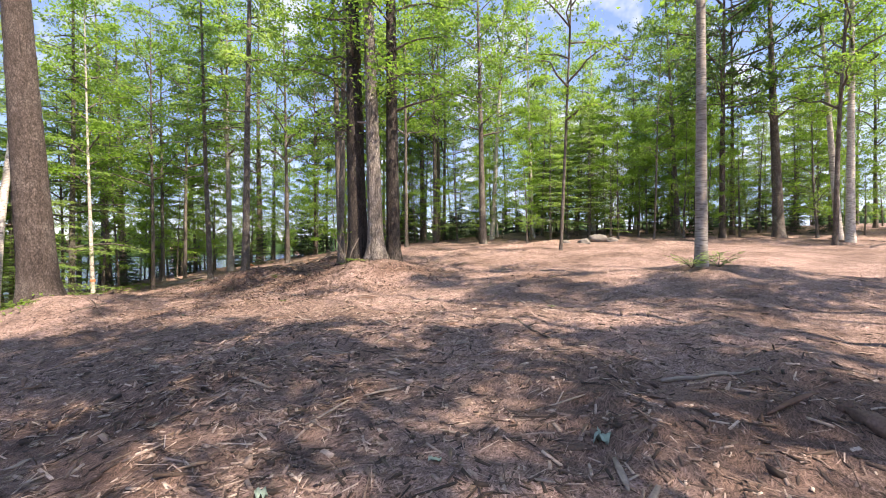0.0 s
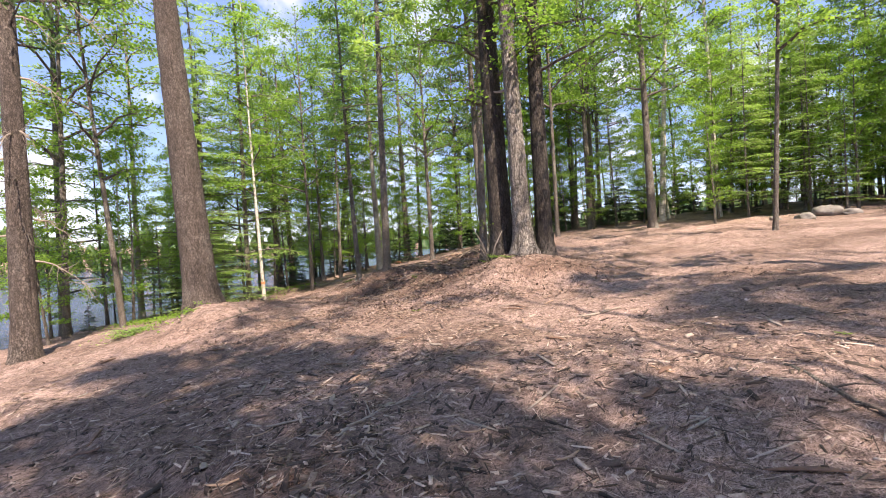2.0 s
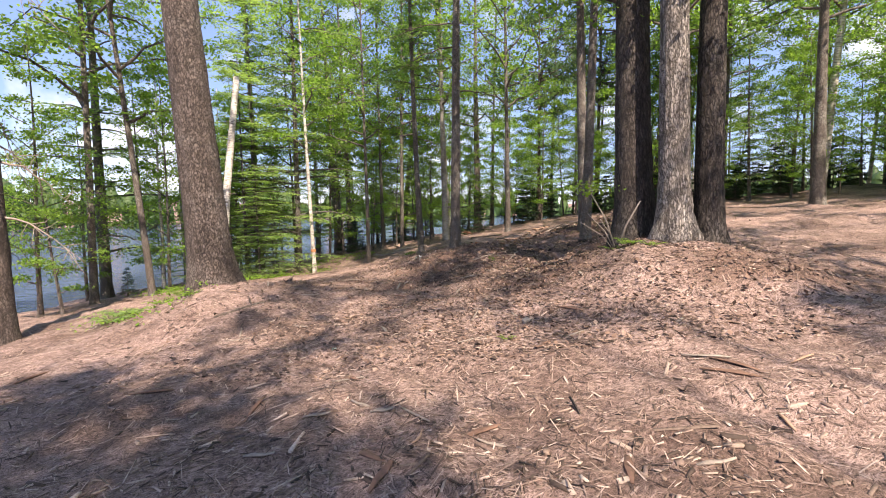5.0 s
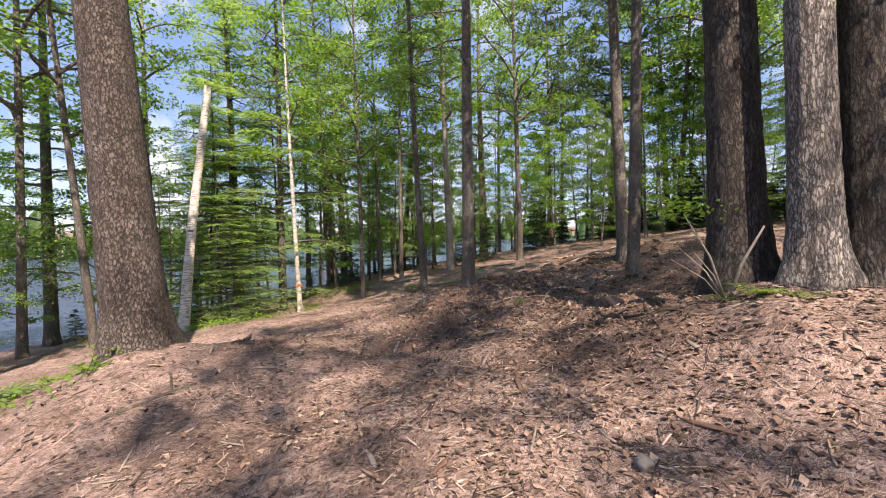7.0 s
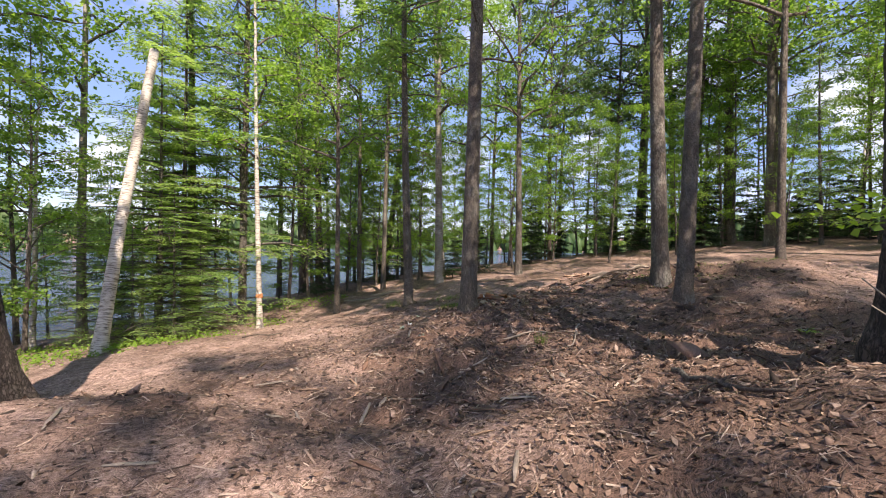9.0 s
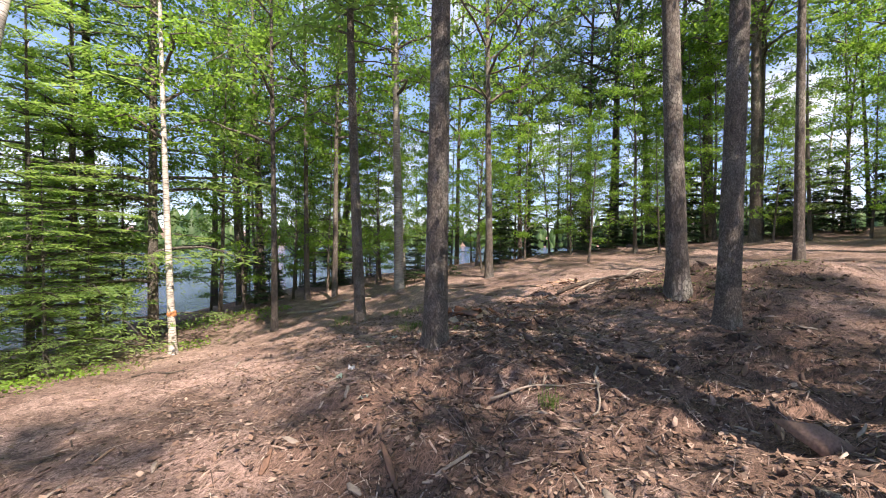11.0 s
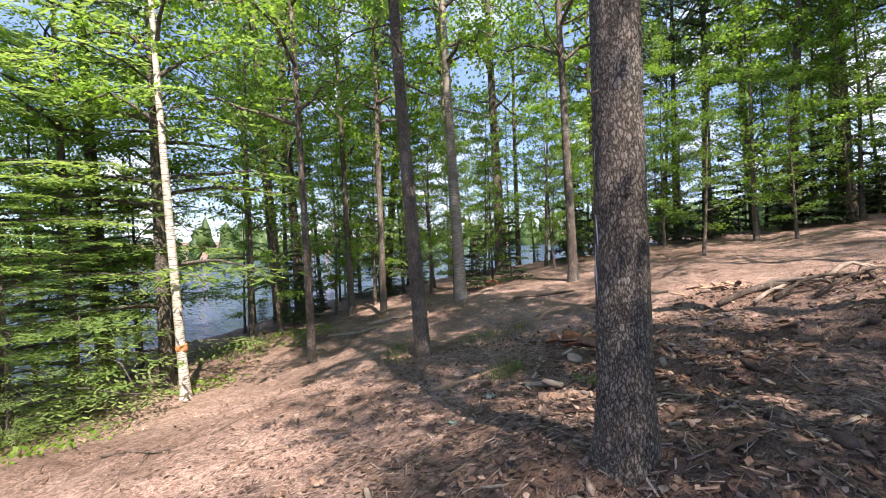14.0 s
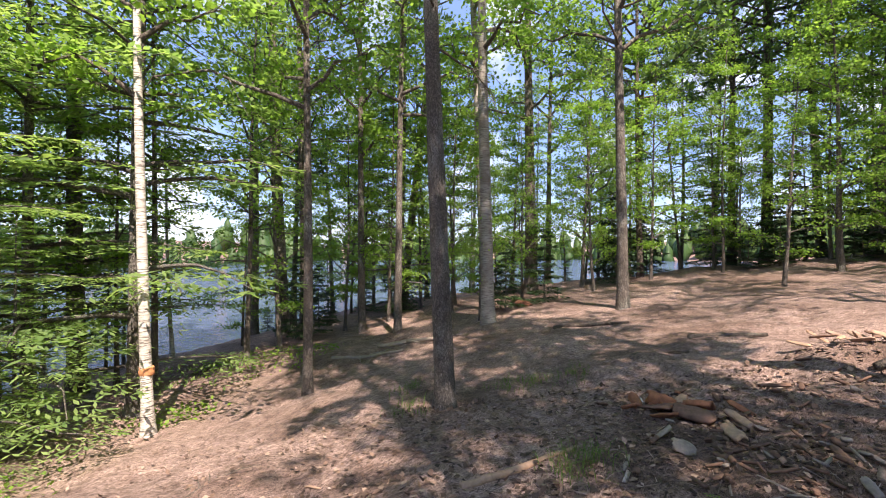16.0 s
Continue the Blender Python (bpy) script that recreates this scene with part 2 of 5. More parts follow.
# ---- mesh helpers ----
def mesh_of(name, verts, quads=None, tris=None, material=None, smooth=False):
    """A mesh from arrays of corners, four-sided and three-sided faces."""
    verts = np.asarray(verts, np.float32).reshape(-1, 3)
    q = np.zeros((0, 4), np.int32) if quads is None else np.asarray(quads, np.int32).reshape(-1, 4)
    t = np.zeros((0, 3), np.int32) if tris is None else np.asarray(tris, np.int32).reshape(-1, 3)
    me = bpy.data.meshes.new(name)
    me.vertices.add(len(verts))
    me.vertices.foreach_set("co", verts.ravel())
    loops = np.concatenate([q.ravel(), t.ravel()])
    me.loops.add(len(loops))
    me.loops.foreach_set("vertex_index", loops)
    me.polygons.add(len(q) + len(t))
    starts = np.concatenate([np.arange(len(q)) * 4, len(q) * 4 + np.arange(len(t)) * 3]).astype(np.int32)
    me.polygons.foreach_set("loop_start", starts)
    if smooth:
        me.polygons.foreach_set("use_smooth", np.ones(len(starts), bool))
    me.update(calc_edges=True)
    me.validate()
    if material:
        me.materials.append(material)
    return me


def child(name, me, parent, label=""):
    ob = new(name, me)
    ob.parent = parent
    return tagged(ob, label) if label else ob


class Soup:
    """Gathers corners and faces for one mesh."""

    def __init__(self):
        self.v, self.q, self.t, self.n = [], [], [], 0

    def add(self, v, quads=None, tris=None):
        v = np.asarray(v, float).reshape(-1, 3)
        if quads is not None:
            self.q.append(np.asarray(quads, int).reshape(-1, 4) + self.n)
        if tris is not None:
            self.t.append(np.asarray(tris, int).reshape(-1, 3) + self.n)
        self.v.append(v)
        self.n += len(v)

    def mesh(self, name, material, smooth=False):
        return mesh_of(name, np.concatenate(self.v), np.concatenate(self.q) if self.q else None, np.concatenate(self.t) if self.t else None, material, smooth)


def tube(soup, path, radii, seg=6, cap=True):
    path, radii = np.asarray(path, float), np.asarray(radii, float)
    tang = np.gradient(path, axis=0)
    tang /= np.linalg.norm(tang, axis=1)[:, None] + 1e-9
    ref = np.array([1.0, 0, 0]) if abs(tang[0][0]) < 0.8 else np.array([0, 1.0, 0])
    side = np.cross(tang, ref)
    side /= np.linalg.norm(side, axis=1)[:, None] + 1e-9
    up = np.cross(side, tang)
    a = np.linspace(0, 2 * np.pi, seg, endpoint=False)
    ring = side[:, None] * np.cos(a)[None, :, None] + up[:, None] * np.sin(a)[None, :, None]
    r = radii[:, None, None] if radii.ndim == 1 else radii[:, :, None]
    v = path[:, None] + ring * r
    k = len(path)
    i, j = np.meshgrid(np.arange(k - 1), np.arange(seg), indexing="ij")
    j2 = (j + 1) % seg
    q = np.stack([i * seg + j, i * seg + j2, (i + 1) * seg + j2, (i + 1) * seg + j], -1).reshape(-1, 4)
    v = v.reshape(-1, 3)
    tris = None
    if cap:
        v = np.concatenate([v, path[-1:], path[:1]])
        j = np.arange(seg)
        top = np.stack([(k - 1) * seg + j, (k - 1) * seg + (j + 1) % seg, np.full(seg, k * seg)], -1)
        low = np.stack([(j + 1) % seg, j, np.full(seg, k * seg + 1)], -1)
        tris = np.concatenate([top, low])
    soup.add(v, q, tris)


def value_noise(x, y, seed=0):
    """Smooth noise from 0 to 1 on a unit grid."""
    xi, yi = np.floor(x).astype(np.int64), np.floor(y).astype(np.int64)
    fx, fy = x - xi, y - yi
    fx, fy = fx * fx * (3 - 2 * fx), fy * fy * (3 - 2 * fy)

    def cell(a, b):
        h = (a * 374761393 + b * 668265263 + seed * 69069) & 0xFFFFFFFF
        h = ((h ^ (h >> 13)) * 1274126177) & 0xFFFFFFFF
        return ((h ^ (h >> 16)) & 0xFFFF) / 65535.0
    return (cell(xi, yi) * (1 - fx) + cell(xi + 1, yi) * fx) * (1 - fy) + (cell(xi, yi + 1) * (1 - fx) + cell(xi + 1, yi + 1) * fx) * fy


def step(a, b, v):
    v = np.clip((v - a) / (b - a), 0, 1)
    return v * v * (3 - 2 * v)


# ---- the land: a low wooded point that falls to a lake ----
LAKE = -1.7


def shore_far(x, y):
    """Distance of the opposite shore: a cove on one side, the open lake ahead."""
    return 112 + 128 * step(-1.05, -0.55, np.arctan2(x + 10, y - 10))


def land(x, y):
    """Height of the ground: a slope up and away from the shore, mounds round the large trunks, the bank."""
    x, y = np.asarray(x, float), np.asarray(y, float)
    u, v = np.clip(x, -24, 12) / 10, (np.clip(y, -4, 34) - 12) / 10
    z = 0.574 + 0.674 * u + 0.594 * v - 0.243 * u * u + 0.131 * u * v + 0.068 * v * v - 0.034 * u ** 3
    for a, b, s, h in ((-2.3, 13.4, 1.3, 0.663), (-9.9, 11.0, 1.2, 0.51), (-7.4, 16.4, 1.2, 0.378), (-15.3, 20.5, 2.5, -0.407), (5.8, 9.7, 1.5, 0.274), (-3.4, 20.8, 2.0, 0.544)):
        z = z + h * np.exp(-((x - a) ** 2 + (y - b) ** 2) / (2 * s * s))
    wob = 3 * value_noise(x * 0.12, y * 0.12, 5) - 1.5
    z = z - 2.6 * step(36 + wob, 47 + wob, y) - 1.2 * step(-22.0 - wob, -28 - wob, x) - 1.5 * step(-24, -40, x) - 3.0 * step(47, 60, y)
    z = z + 14 * step(0, 90, np.hypot(x + 10, y - 10) - shore_far(x, y)) + 1.9 * step(-4, 4, np.hypot(x + 10, y - 10) - shore_far(x, y)) + 0.6 * step(14, 40, x)
    return z


def torn(x, y):
    """How much the ground is turned up and darkened, from 0 to 1: broken soil and painted shade round the trunks, along
    the crest and near the start.
    """
    t = 0
    # Zones at (-2.5, 4.0) and (2.4, 3.0) darken shaded ground near the start.
    for a, b, s, h in ((-6.9, 14.7, 1.3, 1), (-4.4, 15.6, 1.5, 1), (-4.0, 20.1, 1.3, 1), (-7.1, 19.5, 0.9, 0.9), (-6.8, 16.3, 1.0, 1), (-1.2, 12.4, 0.6, 1), (-4.6, 13.2, 1.1, 0.8),
                       (-3.6, 17.3, 1.4, 0.8), (-2.5, 4.0, 1.6, 0.5), (2.4, 3.0, 1.6, 0.5), (-5.6, 21.6, 0.8, 0.8), (-9.3, 12.6, 0.9, 0.6), (2.5, 10.5, 1.6, 0.4)):
        t = np.maximum(t, h * np.exp(-((x - a) ** 2 + (y - b) ** 2) / (2 * s * s)))
    return np.clip(t * (0.35 + 1.3 * value_noise(x * 1.7, y * 1.7, 9)), 0, 1)


def ground_z(x, y):
    """The land with its small lumps and hollows."""
    x, y = np.asarray(x, float), np.asarray(y, float)
    fade = 1 - step(40, 80, np.hypot(x + 5, y - 14))
    rough = 0.16 * (value_noise(x * 0.9, y * 0.9, 1) - 0.5) + 0.10 * (value_noise(x * 2.3, y * 2.3, 2) - 0.5) + 0.035 * (value_noise(x * 6, y * 6, 3) - 0.5)
    t = torn(x, y)
    rough = rough + t * (0.16 * (value_noise(x * 3.1, y * 3.1, 11) - 0.5) + 0.10 * (value_noise(x * 7.3, y * 7.3, 12) - 0.5))
    cut = -0.24 * np.exp(-(((x + 7.2) / 0.75) ** 2 + ((y - 15.75) / 0.16) ** 2))
    return land(x, y) + rough * fade + cut


def axis(lo, hi, fine, far):
    out = [lo - (far - 0) * (1 - (i / 34)) ** 3.2 for i in range(34)]
    end = [hi + far * ((i + 1) / 34) ** 3.2 for i in range(34)]
    return np.array(out + list(np.arange(lo, hi, fine)) + [hi] + end)


def build_ground():
    xs, ys = axis(-19.0, 8.0, 0.125, 900), axis(0.5, 25.0, 0.125, 900)
    gx, gy = np.meshgrid(xs, ys, indexing="ij")
    gz = ground_z(gx, gy)
    i, j = np.meshgrid(np.arange(len(xs) - 1), np.arange(len(ys) - 1), indexing="ij")
    w = len(ys)
    q = np.stack([i * w + j, (i + 1) * w + j, (i + 1) * w + j + 1, i * w + j + 1], -1)
    me = mesh_of("ground", np.stack([gx, gy, gz], -1), q, None, LITTER, True)
    me.attributes.new("torn", "FLOAT", "POINT").data.foreach_set("value", torn(gx, gy).astype(np.float32).ravel())
    return tagged(new("ground", me), "reddish-brown forest floor of shredded bark, needles and soil", "ground", kind="structure")


build_ground()
lake_bed = mesh_of("lake", [(-900, -900, LAKE), (900, -900, LAKE), (900, 900, LAKE), (-900, 900, LAKE)], [(0, 1, 2, 3)], None, WATER)
tagged(new("water", lake_bed), "calm blue lake with small ripples beyond the trees", "lake", kind="structure")

# ---- trees ----
rng = np.random.default_rng(7)


def trunk_mesh(height, dia, material, seg=14, rings=None, flare=0.4, rough=0.06, wander=0.0, seed=0, ridges=0.0, tip=0.12):
    """A tapered, slightly crooked trunk with a root flare and an uneven surface; its foot is 0.3 m below the ground."""
    r0 = np.random.default_rng(seed)
    rings = rings or int(max(14, height * 2.2))
    k = np.linspace(0, 1, rings) ** 1.5
    z = -0.3 + (height + 0.3) * k
    ph = r0.uniform(0, 6.28, 4)
    path = np.stack([wander * height * (0.5 * np.sin(3.1 * k + ph[0]) - 0.5 * np.sin(ph[0]) + 0.18 * np.sin(9 * k + ph[1]) - 0.18 * np.sin(ph[1])),
                     wander * height * (0.5 * np.sin(2.7 * k + ph[2]) - 0.5 * np.sin(ph[2]) + 0.18 * np.sin(8 * k + ph[3]) - 0.18 * np.sin(ph[3])), z], -1)
    path[:, :2] *= np.clip(z / 1.0, 0, 1)[:, None]
    rad = dia / 2 * (1 - (1 - tip) * k ** 0.9)
    a = np.linspace(0, 2 * np.pi, seg, endpoint=False)
    roots = 1 + 0.35 * np.sin(a * 4 + ph[0]) + 0.25 * np.sin(a * 3 + ph[1])
    fl = flare * np.exp(-np.clip(z, 0, None) / (0.42 * max(dia, 0.25) + 0.08))
    r = rad[:, None] * (1 + fl[:, None] * roots[None] * 0.75 + rough * (r0.random((rings, seg)) - 0.5))
    if ridges:
        col = r0.random(seg) - 0.5
        r = r * (1 + ridges * col[None] * (0.6 + 0.8 * r0.random((rings, 1))))
    s = Soup()
    tube(s, path, r, seg)
    return s.mesh("trunk", material, True)


def leaves(centres, size, r0, flat=0.5):
    """Folded pointed leaves, one four-sided face each."""
    n = len(centres)
    yaw, tilt = r0.uniform(0, 6.28, n), r0.normal(0, 0.5, n) - 0.25
    d = np.stack([np.cos(yaw) * np.cos(tilt), np.sin(yaw) * np.cos(tilt), np.sin(tilt)], -1)
    nrm = r0.normal(0, 1 - flat, (n, 3)) + np.array([0, 0, flat * 1.4])
    w = np.cross(d, nrm)
    w /= np.linalg.norm(w, axis=1)[:, None] + 1e-9
    up = np.cross(w, d)
    ln = (size * r0.uniform(0.6, 1.3, n))[:, None]
    c = centres
    v = np.stack([c, c + d * ln * 0.45 + w * ln * 0.36 + up * ln * 0.10, c + d * ln, c + d * ln * 0.45 - w * ln * 0.36 + up * ln * 0.10], 1)
    return v.reshape(-1, 3), np.arange(4 * n).reshape(-1, 4)


def broadleaf_crown(seed, height, base, reach, limbs, count, size):
    """Limbs that rise and spread, with leaves clustered about their outer twigs."""
    r0 = np.random.default_rng(seed)
    wood, pts = Soup(), []
    for i in range(limbs):
        f = (i + r0.random()) / limbs
        z0 = base + (height * 0.94 - base) * f
        yaw = i * 2.4 + r0.uniform(-0.5, 0.5)
        ln = reach * (0.55 + 0.6 * math.sin(min(1, f * 1.15 + 0.12) * math.pi)) * r0.uniform(0.6, 1.15)
        rise = r0.uniform(0.25, 0.75)
        k = np.linspace(0, 1, 6)
        wig = r0.normal(0, 0.08, (6, 3)) * ln * k[:, None]
        path = np.stack([np.cos(yaw) * ln * k, np.sin(yaw) * ln * k, z0 + rise * ln * k ** 0.8 - 0.25 * ln * k ** 3], -1) + wig
        tube(wood, path, 0.045 * (1 - 0.85 * k) * (1.2 - 0.8 * f), 5, False)
        for j in range(7):
            kk = 0.25 + 0.75 * (j + r0.random()) / 7
            p = np.array([np.interp(kk, k, path[:, c]) for c in range(3)])
            side = r0.normal(0, 1, 3) * np.array([1, 1, 0.35])
            side /= np.linalg.norm(side)
            e = p + side * ln * r0.uniform(0.18, 0.42) * (1.15 - 0.5 * kk)
            mid = (p + e) / 2 + np.array([0, 0, 0.06 * ln])
            tube(wood, [p, e], [0.012, 0.004], 3, False)
            pts += [(e, 0.30), (mid, 0.22)]
    per = count // len(pts)
    c = []
    for p, spread in pts:
        m = max(3, int(per * r0.uniform(0.4, 1.6)))
        c.append(p + r0.normal(0, 1, (m, 3)) * np.array([spread, spread, spread * 0.38]))
    v, q = leaves(np.concatenate(c), size, r0)
    return wood, v, q


def conifer_crown(seed, height, base, reach, whorls, arms, droop, style, size, tip=0.12, sprays=4, per=5.6):
    """Whorls of boughs; each bough carries flat sprays (fir, hemlock) or tufts (pine)."""
    r0 = np.random.default_rng(seed)
    wood, V = Soup(), []
    for i in range(whorls):
        f = (i + r0.uniform(0, 0.6)) / whorls
        z0 = base + (height - base) * f
        for a in range(arms):
            if r0.random() < 0.14:
                continue
            yaw = a * 2 * math.pi / arms + i * 1.1 + r0.uniform(-0.4, 0.4)
            z0 = base + (height - base) * (f + r0.uniform(-0.5, 0.5) / whorls)
            ln = reach * ((1 - f) ** 0.75 * (1 - tip) + tip) * r0.uniform(0.55, 1.15)
            if style == "pine":
                ln = reach * (0.45 + 0.75 * math.sin(math.pi * min(1, 0.25 + 0.75 * f))) * r0.uniform(0.4, 1.15)
            k = np.linspace(0, 1, 6)
            path = np.stack([np.cos(yaw) * ln * k, np.sin(yaw) * ln * k, z0 + ln * (0.22 * k - droop * k ** 2)], -1)
            path += r0.normal(0, 0.02, (6, 3)) * ln * k[:, None]
            tube(wood, path, (0.012 + 0.012 * ln) * (1 - 0.9 * k), 4, False)
            d = np.array([math.cos(yaw), math.sin(yaw), 0.0])
            s = np.array([-d[1], d[0], 0.0])
            if style == "pine":
                m = int(5 + ln * 3)
                kk = r0.uniform(0.4, 1.0, m)
                P = np.stack([np.interp(kk, k, path[:, c]) for c in range(3)], -1)
                P += s * (r0.normal(0, 0.22, m) * ln * (1.1 - kk))[:, None] + np.array([0, 0, 0.08])
                for p in P:
                    h = 7
                    dirs = r0.normal(0, 1, (h, 3)) + d * 0.7 + np.array([0, 0, 0.55])
                    dirs /= np.linalg.norm(dirs, axis=1)[:, None]
                    w = np.cross(dirs, r0.normal(0, 1, (h, 3)))
                    w /= np.linalg.norm(w, axis=1)[:, None]
                    L = size * r0.uniform(0.7, 1.3, h)[:, None]
                    p2 = p + r0.normal(0, 0.07, (h, 3))
                    V.append(np.stack([p2, p2 + dirs * L * 0.5 + w * L * 0.13, p2 + dirs * L, p2 + dirs * L * 0.5 - w * L * 0.13], 1))
            else:
                m = int(6 + ln * (per if reach < 4 else 2.4))
                kk = np.linspace(0.12, 1.0, m)
                P = np.stack([np.interp(kk, k, path[:, c]) for c in range(3)], -1)
                sg = np.where(np.arange(m) % 2, 1.0, -1.0)
                spread = ln * 0.40 * np.sin(np.pi * np.clip(kk * 0.75 + 0.2, 0, 1)) * r0.uniform(0.6, 1.2, m)
                out = s[None] * (sg * 0.85)[:, None] + d[None] * 0.62
                out[:, 2] -= 0.12 + droop * 0.4
                for g in np.linspace(0.22, 1.0, 3 if reach > 4 else sprays):
                    c0 = P + out * (spread * g)[:, None]
                    for sd in (-1, 1):
                        dd = out * 0.55 + d[None] * 0.3 + sd * (d[None] * 0.7 * sg[:, None] - s[None] * 0.4)
                        dd = dd + r0.normal(0, 0.22, (m, 3))
                        dd[:, 2] -= 0.1
                        dd /= np.linalg.norm(dd, axis=1)[:, None]
                        w = np.cross(dd, np.array([0, 0, 1.0]) + r0.normal(0, 0.35, (m, 3)))
                        w /= np.linalg.norm(w, axis=1)[:, None]
                        L = (size * r0.uniform(0.6, 1.3, m))[:, None]
                        V.append(np.stack([c0, c0 + dd * L * 0.5 + w * L * 0.14, c0 + dd * L, c0 + dd * L * 0.5 - w * L * 0.14], 1))
    v = np.concatenate(V).reshape(-1, 3)
    return wood, v, np.arange(len(v)).reshape(-1, 4)


STAND = 16.0   # height for which the crowns are made
CROWNS = {}


def crown_set(kind):
    """Three crowns of a kind (wood and foliage), shared among the trees."""
    if kind in CROWNS:
        return CROWNS[kind]
    made = []
    for i in range(3):
        seed = 100 + i * 17 + len(CROWNS) * 101
        if kind == "maple":
            w, v, q = broadleaf_crown(seed, STAND, 5.0, 2.8, 20, 6000, 0.118)
            ms = (MAPLE, LEAF)
        elif kind == "thin":
            w, v, q = broadleaf_crown(seed, STAND, 7.0, 2.3, 11, 1700, 0.15)
            ms = (MAPLE, LEAF_LIGHT)
        elif kind == "birch":
            w, v, q = broadleaf_crown(seed, STAND, 5.5, 2.0, 18, 4600, 0.12)
            ms = (MAPLE, LEAF_LIGHT)
        elif kind == "sapling":
            w, v, q = broadleaf_crown(seed, STAND, 1.8, 3.3, 24, 6400, 0.165)
            ms = (MAPLE, LEAF_LIGHT if i else LEAF)
        # high shallow crowns, sparse then dense, made for the added shade trees
        elif kind == "thin_shade_crown":
            w, v, q = broadleaf_crown(seed, STAND, 10.8, 2.4, 9, 1500, 0.17)
            ms = (MAPLE, LEAF)
        elif kind == "shade_crown":
            w, v, q = broadleaf_crown(seed, STAND, 10.6, 2.5, 13, 4200, 0.16)
            ms = (MAPLE, LEAF)
        elif kind == "pine":
            w, v, q = conifer_crown(seed, STAND, 6.0, 3.3, 11, 5, 0.02, "pine", 0.30)
            ms = (PINE, PINE_NEEDLE)
        elif kind == "feathery":
            w, v, q = conifer_crown(seed, STAND, 0.9, 3.4, 22, 5, 0.24, "fir", 0.16, sprays=5, per=8.0)
            ms = (SPRUCE, NEEDLE)
        elif kind == "hemlock":
            w, v, q = conifer_crown(seed, STAND, 1.4, 2.7, 22, 4, 0.26, "fir", 0.19)
            ms = (SPRUCE, NEEDLE)
        elif kind == "spruce":
            w, v, q = conifer_crown(seed, STAND, 6.0, 2.1, 14, 4, 0.26, "fir", 0.28)
            ms = (SPRUCE, DARK_NEEDLE if i == 0 else NEEDLE)
        else:
            w, v, q = conifer_crown(seed, STAND, 0.8, 5.0, 10, 4, 0.30, "fir", 0.95)
            ms = (SPRUCE, DARK_NEEDLE)
        made.append((w.mesh("branchwork", ms[0]), mesh_of("crown", v, q, None, ms[1])))
    CROWNS[kind] = made
    return made


def tree(kind, x, y, dia, height, leanx=0.0, leany=0.0, bark_of=None, label="", variant=None, wide=1.0, crown_of=None, seg=14, wander=0.004, crown=True, name=None, group="forest trees", **more):
    """A tree with trunk, limbs and crown, its foot on the ground at x, y, leaning by the given slopes."""
    global rng
    i = int(rng.integers(0, 3)) if variant is None else variant
    top = new(name or kind_name[kind], None)
    tagged(top, label or kind_label[kind], "tree", group)
    z = float(land(x, y))
    tilt = Vector((leanx, leany, 1)).to_track_quat("Z", "Y").to_matrix().to_4x4()
    spin = pose(0, 0, 0, 0, 0, float(rng.uniform(0, 360)))
    top.matrix_basis = Matrix.Translation((x, y, z)) @ tilt @ spin
    material = bark_of or kind_bark[kind]
    child("trunk", trunk_mesh(height * 0.97, dia, material, seg, seed=int(abs(x * 131 + y * 17)), wander=wander, **more), top)
    if crown:
        wood, green = crown_set(crown_of or kind)[i]
        sc = height / STAND
        for nm, me in (("branchwork", wood), ("crown", green)):
            ob = child(nm, me, top)
            ob.scale = (wide * sc, wide * sc, sc)
            tagged(ob, kind="stuff")
    return top


kind_name = {"maple": "maple_tree", "birch": "birch_tree", "sapling": "young_maple", "pine": "white_pine", "hemlock": "hemlock_tree", "spruce": "spruce_tree", "shrub": "young_fir"}
kind_bark = {"maple": MAPLE, "birch": BIRCH, "sapling": MAPLE, "pine": PINE, "hemlock": SPRUCE, "spruce": SPRUCE, "shrub": SPRUCE}
kind_label = {"maple": "tall slim maple with grey bark and green leaves", "birch": "slender white birch with peeling bark and light leaves",
              "sapling": "thin young maple with sparse bright green leaves", "pine": "tall white pine with dark furrowed bark",
              "hemlock": "hemlock with drooping sprays of fresh green needles", "spruce": "slim spruce with scaly bark and dark needles",
              "shrub": "small dark fir growing under the tall trees"}

# the large trunks beside the walk
pine_large = tree("pine", -10.46, 11.35, 0.85, 24, -0.046, -0.037, label="large white pine with dark plated bark on a mound", seg=40, rings=90, ridges=0.05, flare=0.5, variant=0, wide=0.32)
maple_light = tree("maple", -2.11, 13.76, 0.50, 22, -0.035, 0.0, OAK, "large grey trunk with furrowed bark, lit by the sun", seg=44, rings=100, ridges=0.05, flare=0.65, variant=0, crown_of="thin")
# The two rear trunks take the darker bark, which stands in for shade.
tree("maple", -2.74, 14.26, 0.66, 13, -0.03, 0.004, SHADED_BARK, "large furrowed trunk, shade put into its dark bark, close behind a lighter one", seg=40, rings=80, ridges=0.06, flare=0.6, variant=1, crown_of="maple", wide=1.35, tip=0.5)
tree("maple", -1.61, 14.18, 0.46, 14, -0.008, 0.0, SHADED_BARK, "furrowed trunk with shade put into its dark bark, in a close group of three", seg=32, rings=80, ridges=0.06, variant=2, crown_of="maple", wide=1.3, tip=0.5)
tree("maple", -4.54, 19.55, 0.33, 20, -0.04, 0.0, MAPLE, "grey maple trunk with moss at its foot", seg=28, variant=1, crown_of="thin")
tree("spruce", -4.22, 17.97, 0.275, 20, 0.01, 0.0, SPRUCE, "straight spruce trunk among roots and torn soil", seg=28, variant=1, wide=0.8)
